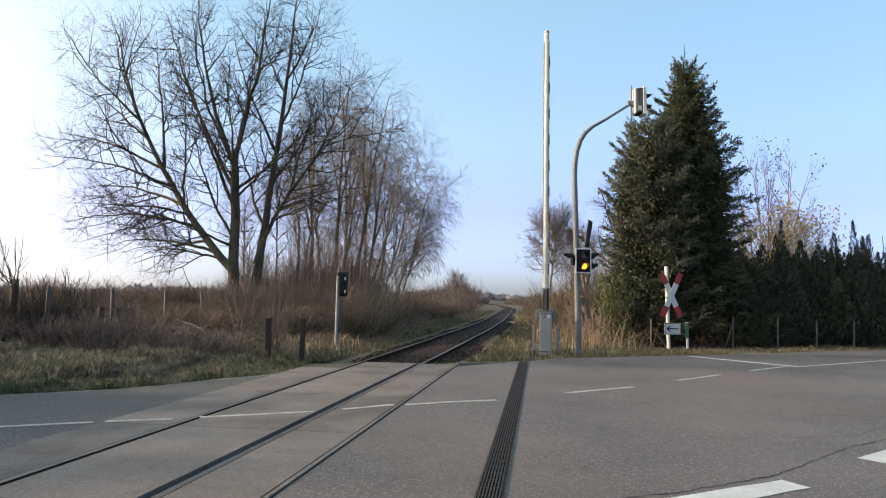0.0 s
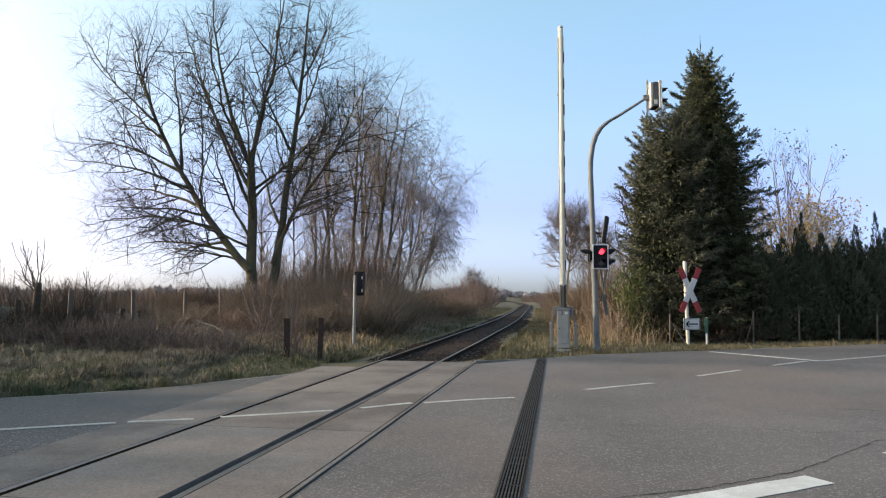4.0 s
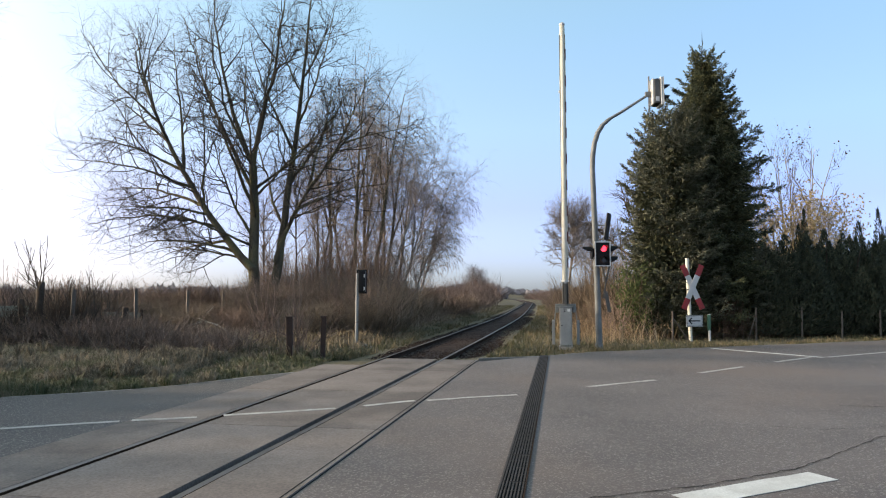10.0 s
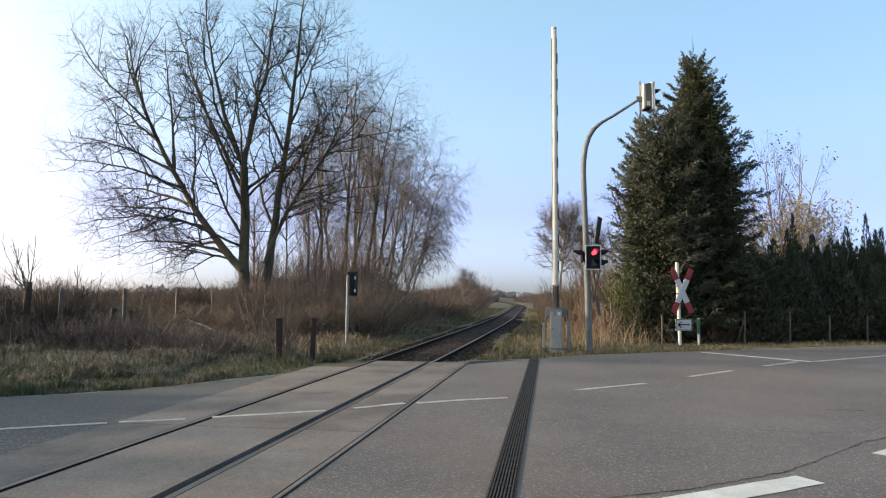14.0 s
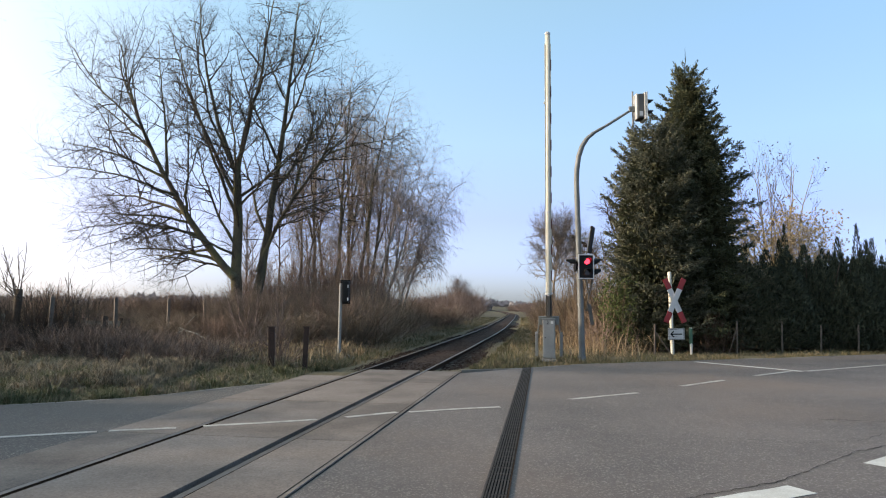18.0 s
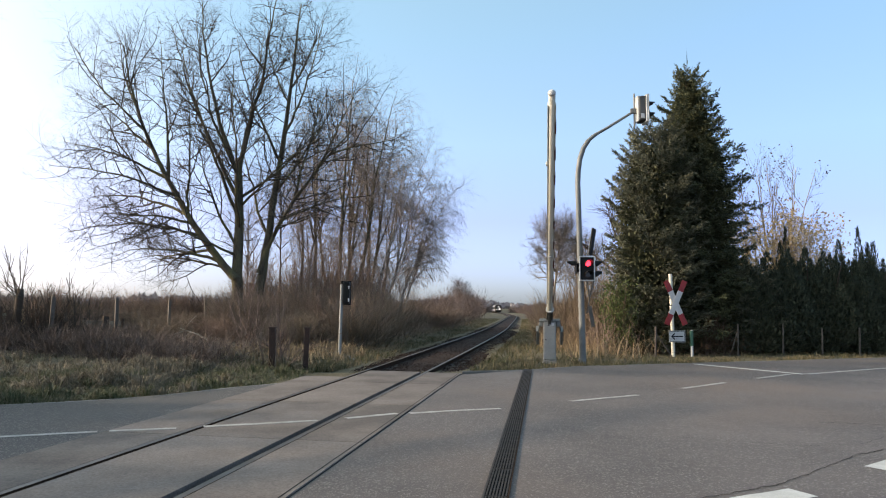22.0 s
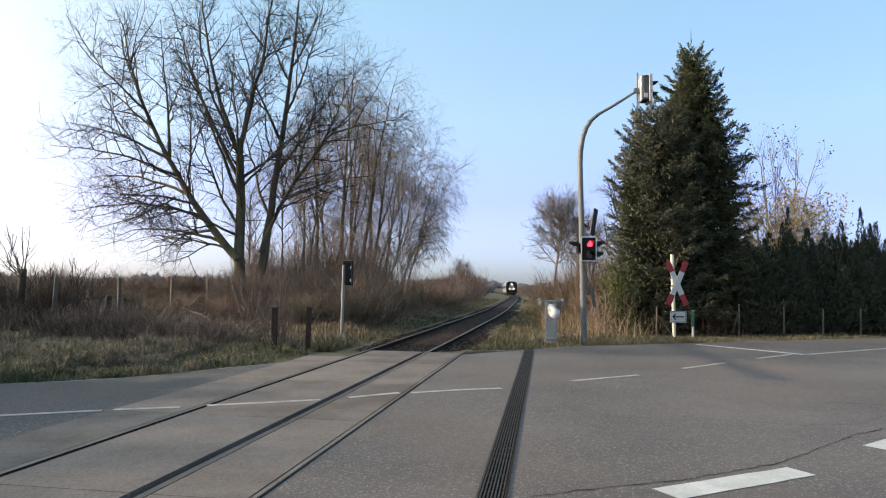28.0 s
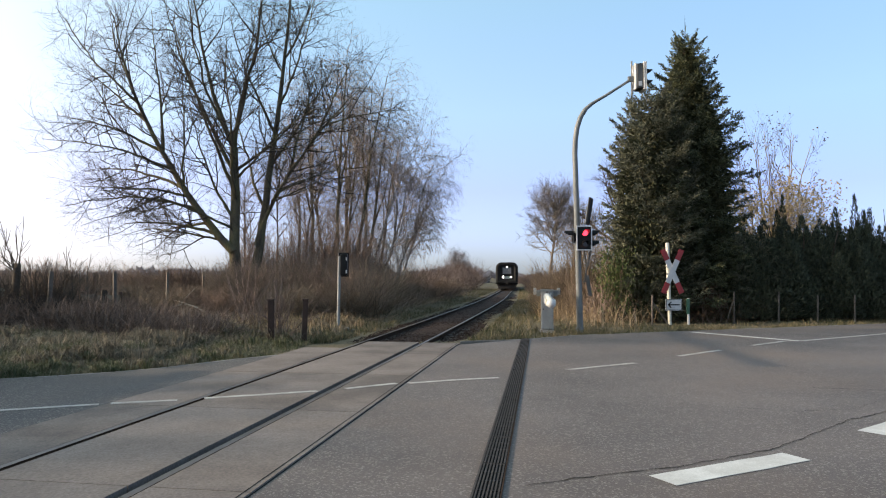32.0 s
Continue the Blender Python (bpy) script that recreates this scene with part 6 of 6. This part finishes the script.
def small_trees():
    rng = np.random.default_rng(33)

    def bushy(name, label, at, h, trunk_h, spread, r, bark, tm, n1, fork=5, up=0.05, seed=1, lens=(1.3, 0.6), tw=1.0, leaves=None, leader=False):
        g = np.random.default_rng(seed)
        tr = branch(g, (0, 0, -0.2), (0.03, 0, 1), trunk_h, r, 5, 0.04, 0.02, 0.7)
        st = [("trunk", tr)]
        if leader:
            st = [("trunk", branch(g, (0, 0, -0.2), (0.02, 0, 1), h * 0.97, r, 9, 0.04, 0.02, 0.12))]
            for k in range(fork * 2):
                f = (0.5 if h > 9 else 0.4) + (0.46 if h > 9 else 0.56) * (k + g.random()) / (fork * 2)
                p = st[0][1][0][int(f * 9)]
                st.append(("limb", swept(g, p, g.uniform(spread * 0.8, spread * 1.3), g.uniform(spread * 0.2, spread * 0.7), 137.5 * k, h * ((0.16 + 0.19 * math.sin(math.pi * (f - 0.3) / 0.72)) if h > 9 else (0.12 + 0.24 * math.sin(math.pi * min(1, f * 0.95)))), r * 0.4, 7, 0.08, 0.15)))
        for k in range(0 if leader else fork):
            az = 360 * k / fork + g.uniform(-25, 25)
            st.append(("limb", swept(g, tr[0][-1 - (k % 2)], g.uniform(spread * 0.5, spread), g.uniform(0, spread * 0.6), az, h - trunk_h, r * 0.55, 8, 0.07, 0.15)))
        l1, l2, l3 = [], [], []
        for nm, q in st[1:]:
            l1 += offshoots(g, q, n1, (h - trunk_h) * 0.36, r * 0.2, 0.1, 42, 6, 0.12, up)
        for q in l1:
            l2 += offshoots(g, q, 7, lens[0], 0.014 * tw, 0.1, 42, 4, 0.15, up)
        for q in l2:
            l3 += offshoots(g, q, 4, lens[1], 0.008 * tw, 0.1, 40, 3, 0.15, up, tip=0.5)
        t = tree_of(name, label, "tree", at, st, [("branch_mass", l1, 4), ("branchlet_mass", l2, 3), ("twig_mass", l3, 3)], bark, 7, twig_mat=tm)
        if leaves:
            P = np.array([q[0][-1] for q in l3 if q[0][-1][2] > h * 0.5 and g.random() < (0.13 if h > 8 else 0.95)])
            V, F = tufts(P, g.normal(0, 1, P.shape) + np.array([[0, 0, -0.7]]), g.uniform(0.06, 0.16, len(P)), g.uniform(0.025, 0.055, len(P)))
            tagged(mesh_ob("leaf_mass", V, F, leaves, t, "withered brown leaves"), kind="stuff")
        return t

    y = 62.0
    bushy("round_bare_tree", "leafless round-crowned tree beyond the crossing", (on_px(1000, y), y, ground_z(on_px(1000, y), y)), 9.6, 3.2, 44, 0.16, M["twig_pale"], M["twig_pale"], 11, 12, 0.04, 41, (0.9, 0.5), 1.7, None, True)
    y = 68.0
    bushy("bare_tree", "leafless tree in the scrub beside the line", (on_px(1062, y), y, ground_z(on_px(1062, y), y)), 8.4, 2.0, 55, 0.15, M["twig_grey"], M["twig_pale"], 7, 8, 0.03, 42, (1.2, 0.6), 1.6, None, True)
    y = 29.0
    bushy("twisted_tree", "gnarled leafless fruit tree behind the spruce", (on_px(1142, y), y, ground_z(on_px(1142, y), y)), 7.1, 3.6, 78, 0.13, M["bark_dark"], M["bark_dark"], 6, 7, 0.0, 43, (0.8, 0.35), 1.8)
    y = 34.0
    bushy("pale_tree", "pale twiggy tree rising behind the hedge", (on_px(1395, y), y, ground_z(on_px(1395, y), y)), 9.2, 1.2, 24, 0.11, M["twig_gold"], M["twig_pale"], 7, 9, 0.09, 44, (0.8, 0.3), 2.0, M["dead_leaf"])
    y = 33.0
    bushy("golden_shrub", "golden-brown dense twiggy shrub behind the hedge", (on_px(1405, y), y, ground_z(on_px(1405, y), y)), 5.9, 0.8, 40, 0.10, M["twig_gold"], M["twig_gold"], 14, 15, 0.05, 45, (0.9, 0.45), 2.6, M["twig_gold"])
    bushy("bare_tree", "leafless tree whose twigs reach over the verge", (-18.2, 18.6, ground_z(-18.2, 18.6)), 11.5, 2.4, 52, 0.2, M["bark_lichen"], M["twig_grey"], 10, 8, 0.03, 47)
    for k, (p_, y, h_) in enumerate(((470, 44.0, 8.5), (520, 47.0, 10.0), (565, 43.0, 9.0), (1040, 66.0, 8.0))):
        bushy("bare_tree", "slender leafless tree in the thicket", (on_px(p_, y), y, ground_z(on_px(p_, y), y)), h_, 1.5, 38, 0.09, M["twig_grey"], M["twig_pale"], 6, 6, 0.05, 140 + k, (1.0, 0.5), 1.3, None, True)
    y = 120.0
    bushy("far_bare_tree", "small leafless tree above the far scrub", (on_px(838, y), y, ground_z(on_px(838, y), y)), 6.2, 1.2, 55, 0.12, M["twig_far"], M["twig_far"], 8, 8, 0.03, 46, (1.0, 0.6), 3.0, None, True)


small_trees()


def forsythia_bush():
    rng = np.random.default_rng(77)
    l0, l1 = shrub_paths(90, 14, 0.9, 0.5, 4)
    s = empty("forsythia_bush", (-13.0, 22.6, ground_z(-13.0, 22.6)))
    tagged(s, "small shrub with yellow spring blossom", "shrub")
    V, F = tubes(l0 + l1, 3)
    mesh_ob("stems", V, F, M["twig_brown"], s)
    P = np.concatenate([q[0] for q in l1])
    P = P[rng.random(len(P)) < 0.6]
    V, F = tufts(P, rng.normal(0, 1, P.shape), rng.uniform(0.03, 0.06, len(P)), rng.uniform(0.012, 0.02, len(P)))
    tagged(mesh_ob("blossom", V, F, M["forsythia"], s), kind="stuff")


forsythia_bush()


def far_woods():
    """Low woods along the horizon, as many small ragged clumps."""
    rng = np.random.default_rng(91)
    P, D, L, R = [], [], [], []
    for _ in range(5200):
        a = radians(rng.uniform(-52, 52))
        d = rng.uniform(520, 900)
        if abs(math.degrees(a) - 5) < 6:
            d = rng.uniform(620, 900)
        hh = 9 + 6 * noise.noise((a * 9, 0.3, 0))
        P.append((math.sin(a) * d, math.cos(a) * d, -1.3 + rng.uniform(0, 0.5) * hh * 0.4))
        D.append((rng.normal(0, 0.25), rng.normal(0, 0.25), 1))
        L.append(hh * rng.uniform(0.5, 1.1))
        R.append(rng.uniform(1.2, 3.2))
    for _ in range(900):
        u, d = rng.random(), rng.uniform(380, 520)
        a = math.atan((852 + 44 * u - 784) / 1218)
        hh = 9.5 * (1 - 0.35 * u) * (0.8 + 0.4 * noise.noise((u * 14, 0.7, 0)))
        P.append((math.sin(a) * d, math.cos(a) * d, -2.6 + rng.uniform(0, 0.6) * hh))
        D.append((rng.normal(0, 0.3), rng.normal(0, 0.3), 1))
        L.append(hh * rng.uniform(0.3, 0.6))
        R.append(rng.uniform(0.5, 1.4))
    V, F = tufts(np.array(P), np.array(D), np.array(L), np.array(R))
    tagged(mesh_ob("far_woods", V, F, M["far_wood_hazed"]), "leafless woods along the horizon, haze in their colour", "woods", kind="stuff")


far_woods()


# ---- what moves ----
def motions():
    lean_1 = [(0, 5), (14.5, 5), (16.5, 6.5), (17, 7.5), (18, 9), (19, 13), (20, 22), (20.6, 32), (20.9, 37), (21.5, 46), (22.1, 55), (22.4, 60), (23, 68.4), (23.5, 74.2), (24, 78.4), (24.5, 82.1), (25, 85.4), (25.5, 88.2), (26.2, 89.2), (32, 89.2)]
    lean_2 = [(0, 5), (14.5, 5), (17, 8), (18, 14), (19, 28), (20, 47), (20.5, 56), (21, 60), (21.5, 65), (22, 72), (22.5, 78), (23, 82), (24, 87), (25, 90), (32, 90)]
    walk(boom_1, [(t, pose(0, 0, PIVOT, -a, 0, 0)) for t, a in lean_1])
    walk(boom_2, [(t, pose(0, 0, PIVOT, -a, 0, 0)) for t, a in lean_2])
    # the signal turns from amber to red, as the added discs change places
    hide, show = -0.037, -0.010
    walk(OFF_DISC["red"], [(0, pose(0.02, hide, 0.155)), (0.7, pose(0.02, hide, 0.155)), (0.8, pose(0.02, show, 0.155)), (32, pose(0.02, show, 0.155))])
    walk(OFF_DISC["amber"], [(0, pose(0.02, show, -0.165)), (0.7, pose(0.02, show, -0.165)), (0.8, pose(0.02, hide, -0.165)), (32, pose(0.02, hide, -0.165))])
    rows = []
    for k in range(33):
        y = 96.0 + 24.6 * (32 - k)
        s = math.degrees(math.atan((line_x(y + 40) - line_x(y)) / 40))
        fall = math.degrees(math.atan((line_z(y + 40) - line_z(y)) / 40))
        rows.append((float(k), pose(line_x(y), y, line_z(y) + 0.012, fall, 0, -s)))
    walk(railcar, rows)


motions()
